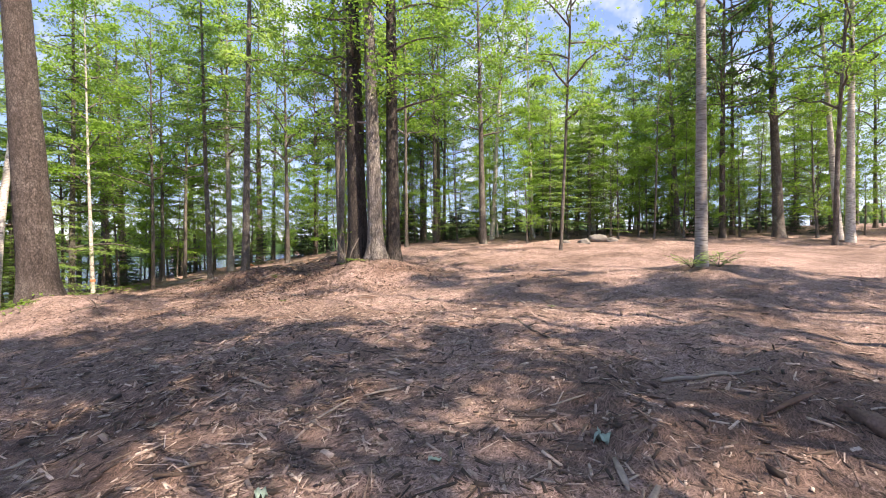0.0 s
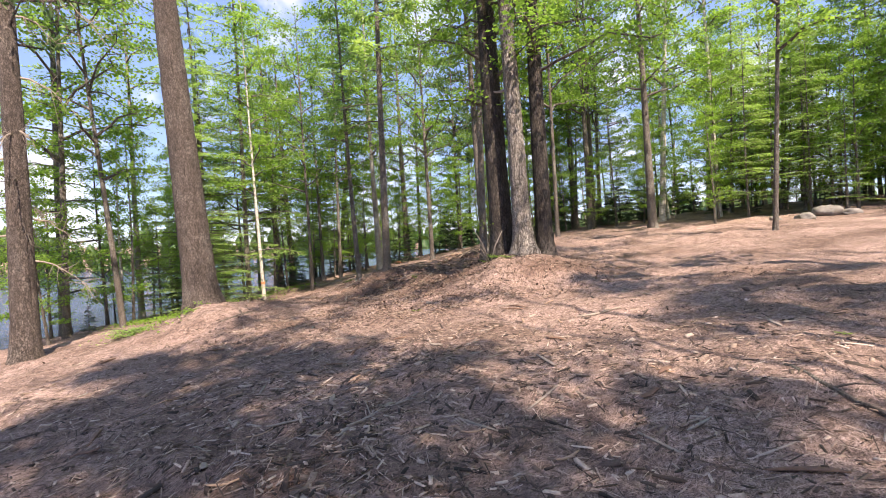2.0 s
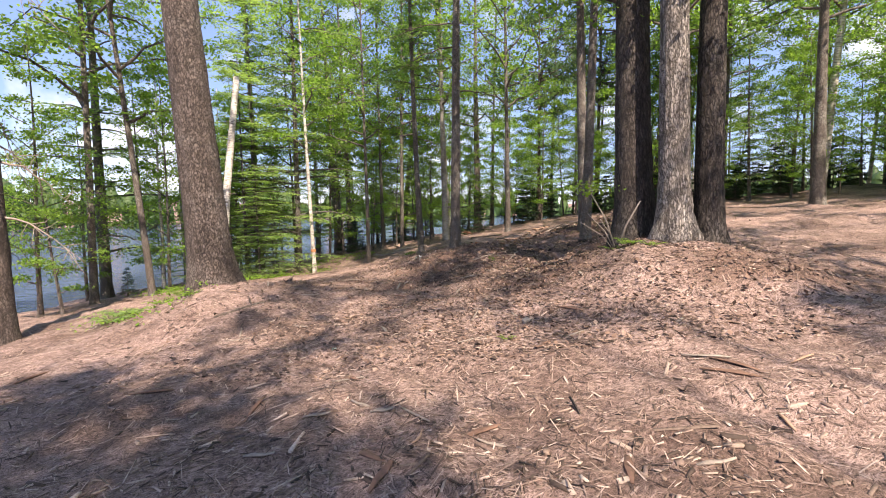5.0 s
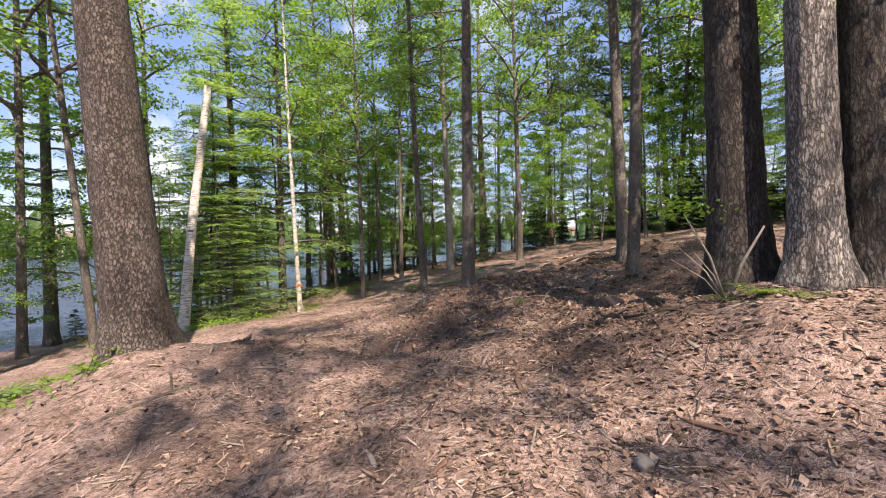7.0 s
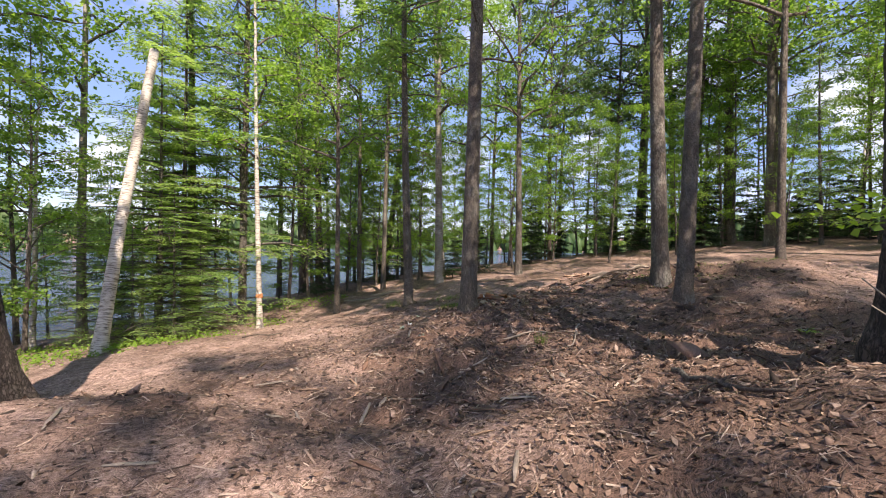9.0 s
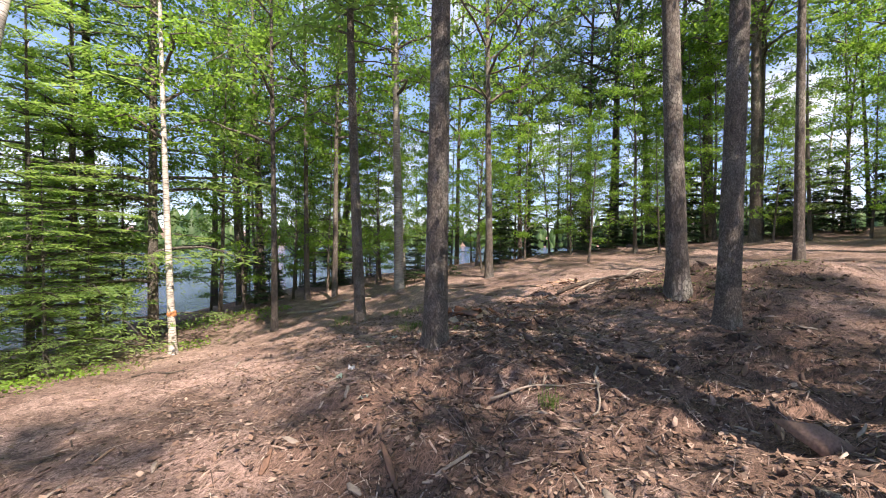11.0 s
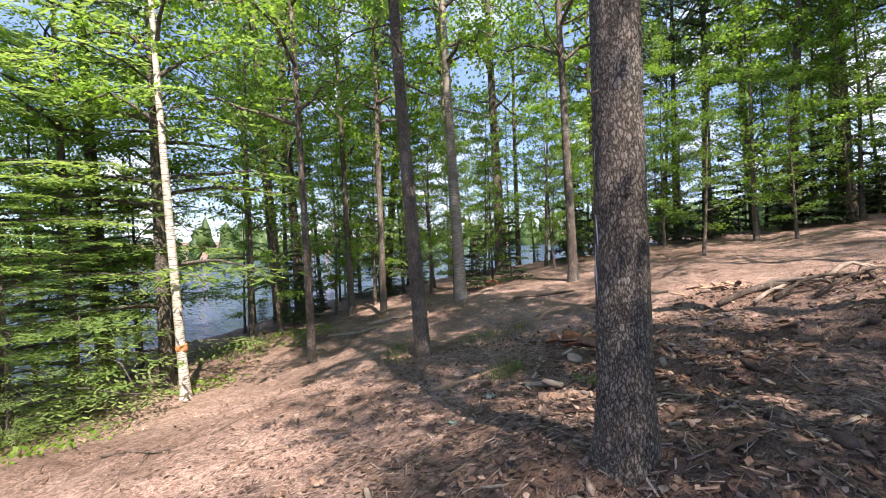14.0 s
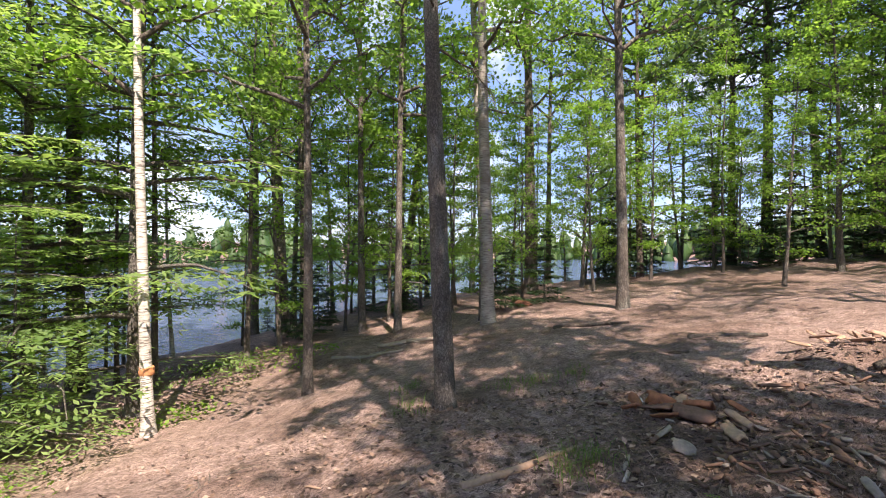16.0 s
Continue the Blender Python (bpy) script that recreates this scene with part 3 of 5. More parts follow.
spruce_near = tree("spruce", -7.52, 16.65, 0.29, 19, 0.011, 0.004, SPRUCE, "straight spruce with scaly bark and branch stubs on a mound", seg=40, rings=100, variant=2, rough=0.07, wide=0.8)
birch_thin = tree("birch", -15.55, 19.42, 0.185, 15, -0.01, -0.019, MID_BIRCH, label="thin white birch with an orange scar near its foot", seg=20, variant=0)
tree("maple", -14.2, 21.4, 0.19, 15, -0.005, -0.005, label="thin pale maple pole on the lower slope", seg=18, variant=2)
spruce_slim = tree("spruce", -10.85, 20.4, 0.26, 17, -0.026, -0.014, label="slim leaning spruce with flaky bark", seg=28, rings=70, variant=1, rough=0.09, wide=0.8)
maple_crest = tree("maple", -9.5, 26.74, 0.28, 18, -0.015, -0.003, label="slender dark maple on the crest", variant=0)
birch_broken = tree("birch", -15.47, 15.04, 0.29, 7.8, -0.115, 0.225, label="broken white birch snag, leaning, without a top", crown=False, tip=0.7, seg=20, name="birch_snag", wander=0.02)
pine_old = tree("pine", -13.33, 8.88, 0.56, 20, 0.0, 0.01, label="old pine with dead lower branches by the shore", seg=32, rings=70, ridges=0.05, variant=1, wide=0.6)
tree("birch", 5.73, 9.69, 0.27, 18, -0.01, 0.0, GREY_BIRCH, "grey birch with rough bark at the edge of the clearing", seg=24, variant=1)

# trees farther off, along the shore, over the crest and across the clearing
for k, x, y, d, lx, ly in ((0, -18.3, 12.6, 0.25, 0.01, 0.02), (1, -21.5, 14.4, 0.42, 0.0, 0.01), (0, -16.7, 13.5, 0.22, -0.04, -0.06), (2, -20.8, 17.2, 0.30, 0, 0),
                           (1, -19.8, 20.2, 0.38, -0.01, -0.02), (1, -16.9, 19.9, 0.28, 0, 0), (0, -19.6, 25.6, 0.45, -0.03, -0.03), (0, -19.0, 26.0, 0.40, -0.02, -0.02),
                           (1, -22.0, 26.4, 0.30, -0.01, 0), (0, -16.46, 25.7, 0.23, -0.01, 0), (0, -15.0, 25.4, 0.22, 0.01, 0.01), (0, -18.2, 30.4, 0.40, 0.08, 0.05), (2, -12.5, 25.7, 0.36, -0.02, 0)):
    tree(("maple", "hemlock", "birch")[k], x, y, d, 16 + 4 * rng.random(), lx, ly, GREY_BIRCH if k == 2 else None)
for k, x, y, d, lx, ly in ((0, -13.2, 31.5, 0.50, -0.01, 0), (0, -13.4, 34.6, 0.26, 0.02, 0), (1, -9.6, 33.0, 0.24, -0.01, 0), (1, -6.6, 35.6, 0.32, 0.01, 0), (1, -5.4, 36.4, 0.44, 0.01, 0),
                           (0, -3.6, 37.0, 0.36, -0.05, 0), (0, -1.5, 33.7, 0.5, -0.02, 0), (0, -1.9, 22.8, 0.21, -0.01, 0), (0, -3.2, 33.3, 0.36, 0.06, -0.01), (2, -5.2, 38, 0.30, 0, 0),
                           (0, -0.3, 31.7, 0.32, 0, 0), (2, -13.6, 28.2, 0.34, -0.04, -0.02)):
    tree(("maple", "pine", "birch")[k], x, y, d, 16 + 5 * rng.random(), lx, ly, GREY_BIRCH if k == 2 else None)
for k, x, y, d, lx, ly in ((2, 19.3, 20.7, 0.40, 0.01, 0), (2, 19.6, 21.6, 0.36, -0.06, 0.03), (0, 18.6, 24.2, 0.60, -0.03, 0.02), (1, 15.6, 24.4, 0.36, 0, 0), (1, 18.0, 27.2, 0.3, 0, 0), (0, 14.2, 26.4, 0.34, -0.04, 0.02),
                           (0, 2.35, 25.4, 0.42, -0.03, 0), (2, 3.3, 29.4, 0.36, 0.05, 0), (2, 5.7, 27.9, 0.30, -0.03, 0), (0, -0.5, 31.0, 0.4, -0.01, 0), (0, 0.1, 32.8, 0.3, 0, 0), (0, 5.1, 18.9, 0.16, 0.04, -0.01)):
    tree(("maple", "pine", "birch")[k], x, y, d, 16 + 5 * rng.random(), lx, ly, MID_BIRCH if k == 2 and x > 10 else None)
# light green hemlocks on the bank
for x, y, h in ((-17.2, 17.4, 9), (-18.4, 18.9, 13), (-17.9, 15.9, 5), (-16.6, 18.2, 3.6), (-16.1, 17.1, 4.4), (-16.7, 16.4, 3.4)):
    tree("hemlock", x, y, 0.03 + 0.015 * h, h, seg=10, wide=1.3, crown_of="feathery")
# a dark clump of young hemlocks at the far side of the clearing
for x, y, h in ((6.2, 25.2, 9), (7.4, 26.0, 8), (8.4, 25.0, 7.5), (9.3, 24.2, 5), (8.9, 26.8, 10)):
    tree("hemlock", x, y, 0.12, h, seg=9, wide=1.25)
# unseen trees added behind and beside the start, placed to cast shade on the clearing
for x, y, h, w, crown_kind in ((2.6, -0.9, 19, 1.0, "shade_crown"), (3.3, -2.3, 16, 1.0, "shade_crown"), (5.6, -2.0, 16, 0.8, "thin_shade_crown"), (8.3, -2.1, 16, 0.95, "shade_crown"), (10.8, -2.3, 16, 0.9, "shade_crown"),
                               (4.4, -0.5, 16, 0.95, "shade_crown"), (6.5, -0.3, 16, 0.75, "thin_shade_crown"), (4.6, -4.4, 16, 0.9, "thin_shade_crown"), (9.0, -4.8, 16, 1.0, "thin_shade_crown"),
                               (9.8, 1.7, 16, 0.75, "shade_crown"), (12.3, 1.2, 16, 0.85, "shade_crown"), (14.6, 2.5, 16, 0.9, "shade_crown"), (11.4, 4.2, 16, 0.8, "thin_shade_crown"), (8.4, 4.4, 16, 0.75, "shade_crown"),
                               (4.4, 1.0, 28, 0.6, "thin_shade_crown"), (6.2, 2.2, 25, 0.6, "thin_shade_crown"), (5.6, 4.0, 27, 0.65, "thin_shade_crown"), (9.2, 7.2, 27, 0.6, "thin_shade_crown"), (11.2, 7.4, 29, 0.65, "thin_shade_crown")):
    tree("maple", x, y, 0.13, h, wide=w, crown_of=crown_kind)


def fill(kind, n, x0, x1, y0, y1, low, high, gap=1.6, keep=lambda x, y: True, thin=0.016):
    """Scatters trees over a stretch of ground, clear of one another and of the walk."""
    done = 0
    for _ in range(n * 30):
        x, y = rng.uniform(x0, x1), rng.uniform(y0, y1)
        if done >= n or land(x, y) < LAKE + 0.05 or not keep(x, y) or any((x - a) ** 2 + (y - b) ** 2 < gap * gap for a, b in TAKEN):
            if done >= n:
                break
            continue
        TAKEN.append((x, y))
        h = rng.uniform(low, high)
        tree(kind, x, y, 0.04 + thin * h * rng.uniform(0.6, 1.2) * 0.75, h, rng.normal(0, 0.03), rng.normal(0, 0.03), seg=9, wander=0.012)
        done += 1


TAKEN = [(o.location.x, o.location.y) for o in scene.objects if o.parent is None and o.get("category") == "tree"]


def bank(x, y):
    return x < -16


def beyond(x, y):
    return y > 30 + 0.12 * abs(x)


fill("hemlock", 5, -25, -16, 18, 36, 8, 14, 1.6, bank)
fill("maple", 3, -25, -17, 20, 38, 10, 16, 1.6, bank)
fill("birch", 7, -25, -16, 6, 38, 9, 15, 1.4, bank)
fill("pine", 3, -26, -18, 6, 36, 14, 19, 2.0, bank)
fill("sapling", 27, -25, -16, 9, 40, 4.0, 10.5, 0.7, bank)
fill("hemlock", 7, -25, -16.5, 12, 38, 3.0, 7.0, 0.9, bank)
fill("shrub", 11, -25, -15.5, 12, 38, 1.0, 2.8, 0.7, bank)
fill("maple", 10, -20, 24, 30, 43, 12, 18, 1.5, beyond)
fill("birch", 8, -18, 22, 29, 43, 11, 17, 1.3, beyond)
fill("pine", 7, -18, 24, 33, 45, 13, 20, 1.8, beyond)
fill("hemlock", 8, -18, 20, 30, 42, 5, 13, 1.3, beyond)
fill("sapling", 46, -17, 22, 27, 41, 4.0, 11.0, 0.6, lambda x, y: y > 28)
fill("shrub", 12, -3, 9, 32.5, 37, 1.8, 3.6, 0.6)
fill("shrub", 20, -11, 3, 31.5, 35.5, 1.6, 3.4, 0.6)
fill("shrub", 30, -18, 24, 29, 42, 1.0, 3.0, 0.7, beyond)
fill("maple", 12, 10, 32, 14, 36, 12, 18, 1.8, lambda x, y: y > 24 or x > 17)
fill("hemlock", 16, 5, 30, 24, 38, 5, 14, 1.5, lambda x, y: y > 24.5 or x > 19)
fill("sapling", 60, 3, 32, 23, 40, 4.0, 11.0, 0.8, lambda x, y: y > 24 or x > 19)
fill("shrub", 26, 5, 30, 22, 36, 1.0, 2.8, 0.8, lambda x, y: y > 24 or x > 17)
fill("hemlock", 4, -12, -3, 33, 38, 9, 15, 1.5)
fill("sapling", 9, -12, -1, 31, 37, 6, 11, 0.8)
fill("sapling", 6, -21, -12, 26, 33, 5, 10, 0.8)
fill("shrub", 5, -20, -11, 27, 33, 1.2, 2.4, 0.8)
fill("maple", 3, -14, 8, -18, -10, 13, 18, 2.6)


# ---- far shore ----
def far_woods():
    """The wooded shore across the lake: many pointed and rounded crowns in uneven rows."""
    r0 = np.random.default_rng(31)
    s = Soup()
    for _ in range(900):
        a = r0.uniform(-2.3, 1.9)
        x, y = math.sin(a), math.cos(a)
        d = float(shore_far(-10 + 50 * x, 10 + 50 * y)) + 3 + 60 * r0.random() ** 1.5
        x, y = -10 + d * x, 10 + d * y
        z = float(land(x, y)) - 0.5
        h = r0.uniform(8, 17) * (0.72 if d < 180 else 1.0)
        w = h * r0.uniform(0.16, 0.34)
        k = np.array([0.0, 0.12, 0.35, 0.62, 0.85, 1.0])
        prof = np.array([0.2, 1.0, 0.85, 0.6, 0.3, 0.03]) if r0.random() < 0.5 else np.array([0.15, 0.7, 1.0, 0.95, 0.6, 0.1])
        rad = w * prof[:, None] * r0.uniform(0.65, 1.3, (6, 5))
        if d < 150:
            m = 170
            kk = r0.random(m) ** 0.8
            ang = r0.uniform(0, 6.28, m)
            rr = w * np.interp(kk, k, prof) * r0.uniform(0.5, 1.1, m)
            v, q = leaves(np.stack([x + rr * np.cos(ang), y + rr * np.sin(ang), z + 0.4 + h * kk], -1), 0.85, r0, 0.4)
            s.add(v, q)
            rad = rad * 0.08
        tube(s, np.stack([np.full(6, x), np.full(6, y), z + h * k], -1), rad, 5, False)
    return tagged(new("far_woods", s.mesh("far_woods", FAR_GREEN)), "distant green wooded shore across the lake", "woods", kind="stuff")


far_woods()


# ---- litter ----
def scatter(n, seed, spread=1.0, upto=1.0):
    """Places on the ground, thickest along the walked line."""
    r0 = np.random.default_rng(seed)
    k = upto * r0.random(n)
    lx, ly = -8.3 * k ** 1.15, -1.0 + 19.5 * k
    d = np.abs(r0.normal(0, 1, n)) ** 1.2 * 3.4 * spread * np.sign(r0.normal(0, 1, n))
    return lx + d * 0.92, ly + d * 0.38 + r0.normal(0, 0.8, n), r0


def slope_at(x, y):
    e = 0.08
    return (ground_z(x + e, y) - ground_z(x - e, y)) / (2 * e), (ground_z(x, y + e) - ground_z(x, y - e)) / (2 * e)


def wood_litter(name, label, n, seed, long, wide, material, spread=1.0, lift=0.0, upto=1.0):
    """Splinters and shreds lying on the ground, five faces each, ends cut askew."""
    x, y, r0 = scatter(n, seed, spread, upto)
    z = ground_z(x, y) + lift
    sx, sy = slope_at(x, y)
    yaw = r0.uniform(0, 2 * np.pi, n)
    ln = long * r0.lognormal(0, 0.5, n) / 2
    wd = wide * r0.lognormal(0, 0.4, n) / 2
    th = wd * r0.uniform(0.35, 0.9, n)
    d = np.stack([np.cos(yaw), np.sin(yaw), sx * np.cos(yaw) + sy * np.sin(yaw) + r0.normal(0, 0.14, n)], -1)
    s = np.stack([-np.sin(yaw), np.cos(yaw), -sx * np.sin(yaw) + sy * np.cos(yaw) + r0.normal(0, 0.25, n)], -1)
    u = np.cross(d, s)
    c = np.stack([x, y, z + th * 0.4], -1)
    v = []
    for a, b, h in ((-1, -1, -1), (1, -1, -1), (1, 1, -1), (-1, 1, -1), (-1, -1, 1), (1, -1, 1), (1, 1, 1), (-1, 1, 1)):
        taper = r0.uniform(0.35, 1.0, n) if a > 0 else r0.uniform(0.6, 1.0, n)
        v.append(c + d * (a * ln * r0.uniform(0.8, 1.0, n))[:, None] + s * (b * wd * taper)[:, None] + u * (h * th * 0.5)[:, None])
    v = np.stack(v, 1).reshape(-1, 3)
    f = np.array([(4, 5, 6, 7), (0, 1, 5, 4), (1, 2, 6, 5), (2, 3, 7, 6), (3, 0, 4, 7)])
    q = (np.arange(n)[:, None, None] * 8 + f[None]).reshape(-1, 4)
    return tagged(new(name, mesh_of(name, v, q, None, material)), label, "wood chips", kind="stuff")


def shred_litter(name, label, n, seed, long, wide, material, spread):
    """Thin fibres and strips of bark, each folded along its length, strewn crosswise."""
    x, y, r0 = scatter(n, seed, spread)
    z = ground_z(x, y)
    sx, sy = slope_at(x, y)
    yaw = r0.uniform(0, 2 * np.pi, n)
    ln, wd = long * r0.lognormal(0, 0.5, n) / 2, wide * r0.lognormal(0, 0.45, n) / 2
    d = np.stack([np.cos(yaw), np.sin(yaw), sx * np.cos(yaw) + sy * np.sin(yaw) + r0.normal(0, 0.22, n)], -1)
    s = np.stack([-np.sin(yaw), np.cos(yaw), -sx * np.sin(yaw) + sy * np.cos(yaw) + r0.normal(0, 0.4, n)], -1)
    c = np.stack([x, y, z + r0.uniform(0.0, 0.014, n)], -1)
    up = np.array([0, 0, 1.0])
    L, W, H = (d * ln[:, None], s * wd[:, None], up[None] * wd[:, None] * 0.8)
    bend = s * (ln * r0.normal(0, 0.16, n))[:, None]
    v = np.stack([c - L - W * 0.6, c - L + H * 0.6, c - L + W * 0.6, c + L - W * 0.5 + bend, c + L + H * 0.5 + bend, c + L + W * 0.5 + bend], 1).reshape(-1, 3)
    f = np.array([(0, 3, 4, 1), (1, 4, 5, 2)])
    q = (np.arange(n)[:, None, None] * 6 + f[None]).reshape(-1, 4)
    return tagged(new(name, mesh_of(name, v, q, None, material)), label, "wood shreds", kind="stuff")


shred_litter("bark_fibres", "thin reddish fibres and strips of shredded bark", 62000, 14, 0.075, 0.0085, CHIP, 0.95)
wood_litter("wood_chips", "pale and brown shredded wood chips on the ground", 12000, 3, 0.066, 0.0135, CHIP)
wood_litter("coarse_chips", "coarse pale and dark chips where the walk begins", 11000, 21, 0.085, 0.017, COARSE, 0.95, upto=0.45)


def torn_litter():
    """Dark crumbs of bark and soil lying thick where the ground is turned up."""
    r0 = np.random.default_rng(91)
    x, y = r0.uniform(-10, 4, 60000), r0.uniform(2, 23, 60000)
    keep = torn(x, y) > r0.uniform(0.3, 1.1, 60000)
    x, y = x[keep][:9000], y[keep][:9000]
    n = len(x)
    d = r0.normal(0, 1, (3, n, 3))
    d /= np.linalg.norm(d, axis=2)[:, :, None]
    s = (0.013 * r0.lognormal(0, 0.6, n))[:, None]
    c = np.stack([x, y, ground_z(x, y) + 0.3 * s[:, 0]], -1)
    v = np.stack([c + d[0] * s * 1.8, c + d[1] * s, c - d[0] * s * 1.8, c - d[1] * s * 0.8, c + d[2] * s * 0.9, c - d[2] * s * 0.7], 1).reshape(-1, 3)
    f = np.array([(0, 1, 4), (1, 2, 4), (2, 3, 4), (3, 0, 4), (1, 0, 5), (2, 1, 5), (3, 2, 5), (0, 3, 5)])
    t = (np.arange(n)[:, None, None] * 6 + f[None]).reshape(-1, 3)
    tagged(new("soil_crumbs", mesh_of("soil_crumbs", v, None, t, CRUMB)), "dark crumbs of soil and bark on turned ground", "soil", kind="stuff")


def dead_leaves():
    """Brown fallen leaves and bark flakes strewn over the slope past the large trunks."""
    r0 = np.random.default_rng(57)
    k = 0.55 + 0.6 * r0.random(26000)
    d = r0.normal(0, 2.6, 26000)
    x, y = -8.3 * np.minimum(k, 1.2) ** 1.15 + d * 0.9 + 1.0, -1.0 + 19.5 * k + d * 0.4
    sx, sy = slope_at(x, y)
    v, q = leaves(np.stack([x, y, ground_z(x, y) + 0.012], -1), 0.06, r0, 0.86)
    tagged(new("dead_leaves", mesh_of("dead_leaves", v, q, None, FLAKE)), "brown dead leaves and bark flakes on the slope", "leaf litter", kind="stuff")


dead_leaves()
torn_litter()
wood_litter("bark_shreds", "thin dark shreds of bark and twigs on the ground", 7000, 4, 0.14, 0.008, CHIP, 1.2)


# ---- things on the ground and on the trunks ----
def on_ground(x, y, lift=0.0):
    return float(ground_z(x, y)) + lift


def bent_path(x0, y0, x1, y1, n=9, sway=0.05, lift=0.01, seed=0, rise=0.0):
    """A line over the ground that follows its lumps and wanders a little."""
    r0 = np.random.default_rng(seed)
    k = np.linspace(0, 1, n)
    ln = math.hypot(x1 - x0, y1 - y0)
    off = np.cumsum(r0.normal(0, sway * ln / n * 1.6, n))
    off -= off[0] + (off[-1] - off[0]) * k
    nx, ny = -(y1 - y0) / ln, (x1 - x0) / ln
    px, py = x0 + (x1 - x0) * k + nx * off, y0 + (y1 - y0) * k + ny * off
    z = land(px, py) * 0.4 + ground_z(px, py) * 0.6 + lift + rise * np.sin(np.pi * k)
    return np.stack([px, py, z], -1)


def stick(x0, y0, x1, y1, r, label, name="fallen_branch", forks=2, material=None, seed=0, sway=0.06, group="fallen wood", rise=0.0, seg=8):
    """A fallen branch: a crooked stem with side twigs, lying on the ground."""
    r0 = np.random.default_rng(seed + 500)
    path = bent_path(x0, y0, x1, y1, 11, sway, r * 0.55, seed, rise)
    base = path[0].copy()
    top = new(name, None)
    top.location = base
    tagged(top, label, "branch", group)
    s = Soup()
    k = np.linspace(0, 1, 11)
    tube(s, path - base, r * (1 - 0.5 * k) * r0.uniform(0.85, 1.15, 11), seg)
    child("stem", s.mesh("stem", material or TWIG, True), top)
    for i in range(forks):
        a = int(r0.integers(3, 9))
        d = path[-1] - path[0]
        side = np.array([-d[1], d[0], 0]) * r0.choice([-1, 1]) * r0.uniform(0.3, 0.6) + d * r0.uniform(0.2, 0.4)
        e = path[a] + side * r0.uniform(0.3, 0.7)
        e[2] = on_ground(e[0], e[1], 0.02 + r0.uniform(0, 0.06))
        m = (path[a] + e) / 2 + np.array([0, 0, 0.02])
        f = Soup()
        tube(f, np.array([path[a], m, e]) - base, [r * 0.45, r * 0.35, r * 0.12], 5)
        child("twig", f.mesh("twig", material or TWIG, True), top)
    return top


def slab(x, y, ln, wd, yaw, curl, material, label, name="bark_slab", tilt=0.0, lift=0.02, seed=0, thick=0.014, group="torn bark"):
    """A curled, ragged piece of bark or split wood."""
    r0 = np.random.default_rng(seed + 900)
    n, m = 9, 6
    u, v = np.meshgrid(np.linspace(-1, 1, n), np.linspace(-1, 1, m), indexing="ij")
    edge = 1 + 0.22 * (r0.random((n, 1)) - 0.5)
    px = u * ln / 2 * (1 + 0.14 * (r0.random((1, m)) - 0.5))
    ang = v * curl
    py = np.sin(ang) / max(curl, 0.05) * wd / 2 * edge * (1 - 0.35 * np.abs(u) ** 3)
    pz = (np.cos(ang) - math.cos(curl)) / max(curl, 0.05) * wd / 2 + 0.012 * r0.normal(0, 1, (n, m)) * min(1, ln)
    topv = np.stack([px, py, pz + thick], -1).reshape(-1, 3)
    low = np.stack([px, py, pz], -1).reshape(-1, 3)
    i, j = np.meshgrid(np.arange(n - 1), np.arange(m - 1), indexing="ij")
    q = np.stack([i * m + j, (i + 1) * m + j, (i + 1) * m + j + 1, i * m + j + 1], -1).reshape(-1, 4)
    o = n * m
    rim = [(a, b) for a, b in zip([*range(0, m - 1), *range(m - 1, o - 1, m), *range(o - 1, o - m, -1), *range(o - m, 0, -m)],
                                  [*range(1, m), *range(2 * m - 1, o, m), *range(o - 2, o - m - 1, -1), *range(o - 2 * m, -1, -m)])]
    side = np.array([(a, b, b + o, a + o) for a, b in rim])
    me = mesh_of(name, np.concatenate([topv, low]), np.concatenate([q, q[:, ::-1] + o, side]), None, material, False)
    ob = new(name, me)
    ob.matrix_basis = pose(x, y, on_ground(x, y, lift), tilt, tilt * 0.5, yaw)
    return tagged(ob, label, "bark", group)


def plant(x, y, n, size, material, label, name="fern", droop=0.5, seed=0, wide=0.3, stems=True, group="ground plants"):
    """A tuft of arching fronds, each set with leaflets on both sides."""
    r0 = np.random.default_rng(seed + 70)
    top = new(name, None)
    top.location = (x, y, on_ground(x, y))
    tagged(top, label, "plant", group)
    wood, V = Soup(), []
    for i in range(n):
        yaw = i * 2.4 + r0.uniform(-0.4, 0.4)
        ln = size * r0.uniform(0.6, 1.2)
        k = np.linspace(0, 1, 7)
        d = np.array([math.cos(yaw), math.sin(yaw), 0])
        p = d[None] * (ln * k * 0.85)[:, None] + np.array([0, 0, 1.0])[None] * (ln * (0.75 * k - droop * k ** 2))[:, None]
        tube(wood, p, 0.006 * size / 0.4 * (1 - 0.8 * k), 3, False)
        s = np.array([-d[1], d[0], 0])
        for kk in np.linspace(0.25, 1, 9):
            c = np.array([np.interp(kk, k, p[:, a]) for a in range(3)])
            for sg in (-1, 1):
                dd = s * sg * 0.9 + d * 0.5 + r0.normal(0, 0.15, 3)
                dd /= np.linalg.norm(dd)
                w = np.cross(dd, [0, 0, 1.0])
                L = ln * wide * (1.15 - 0.8 * kk)
                V.append([c, c + dd * L * 0.5 + w * L * 0.2, c + dd * L - np.array([0, 0, 0.15 * L]), c + dd * L * 0.5 - w * L * 0.2])
    child("twiggy_stem", wood.mesh("twiggy_stem", TWIG), top)["kind"] = "stuff"
    v = np.array(V).reshape(-1, 3)
    child("foliage", mesh_of("foliage", v, np.arange(len(v)).reshape(-1, 4), None, material), top)["kind"] = "stuff"
    return top


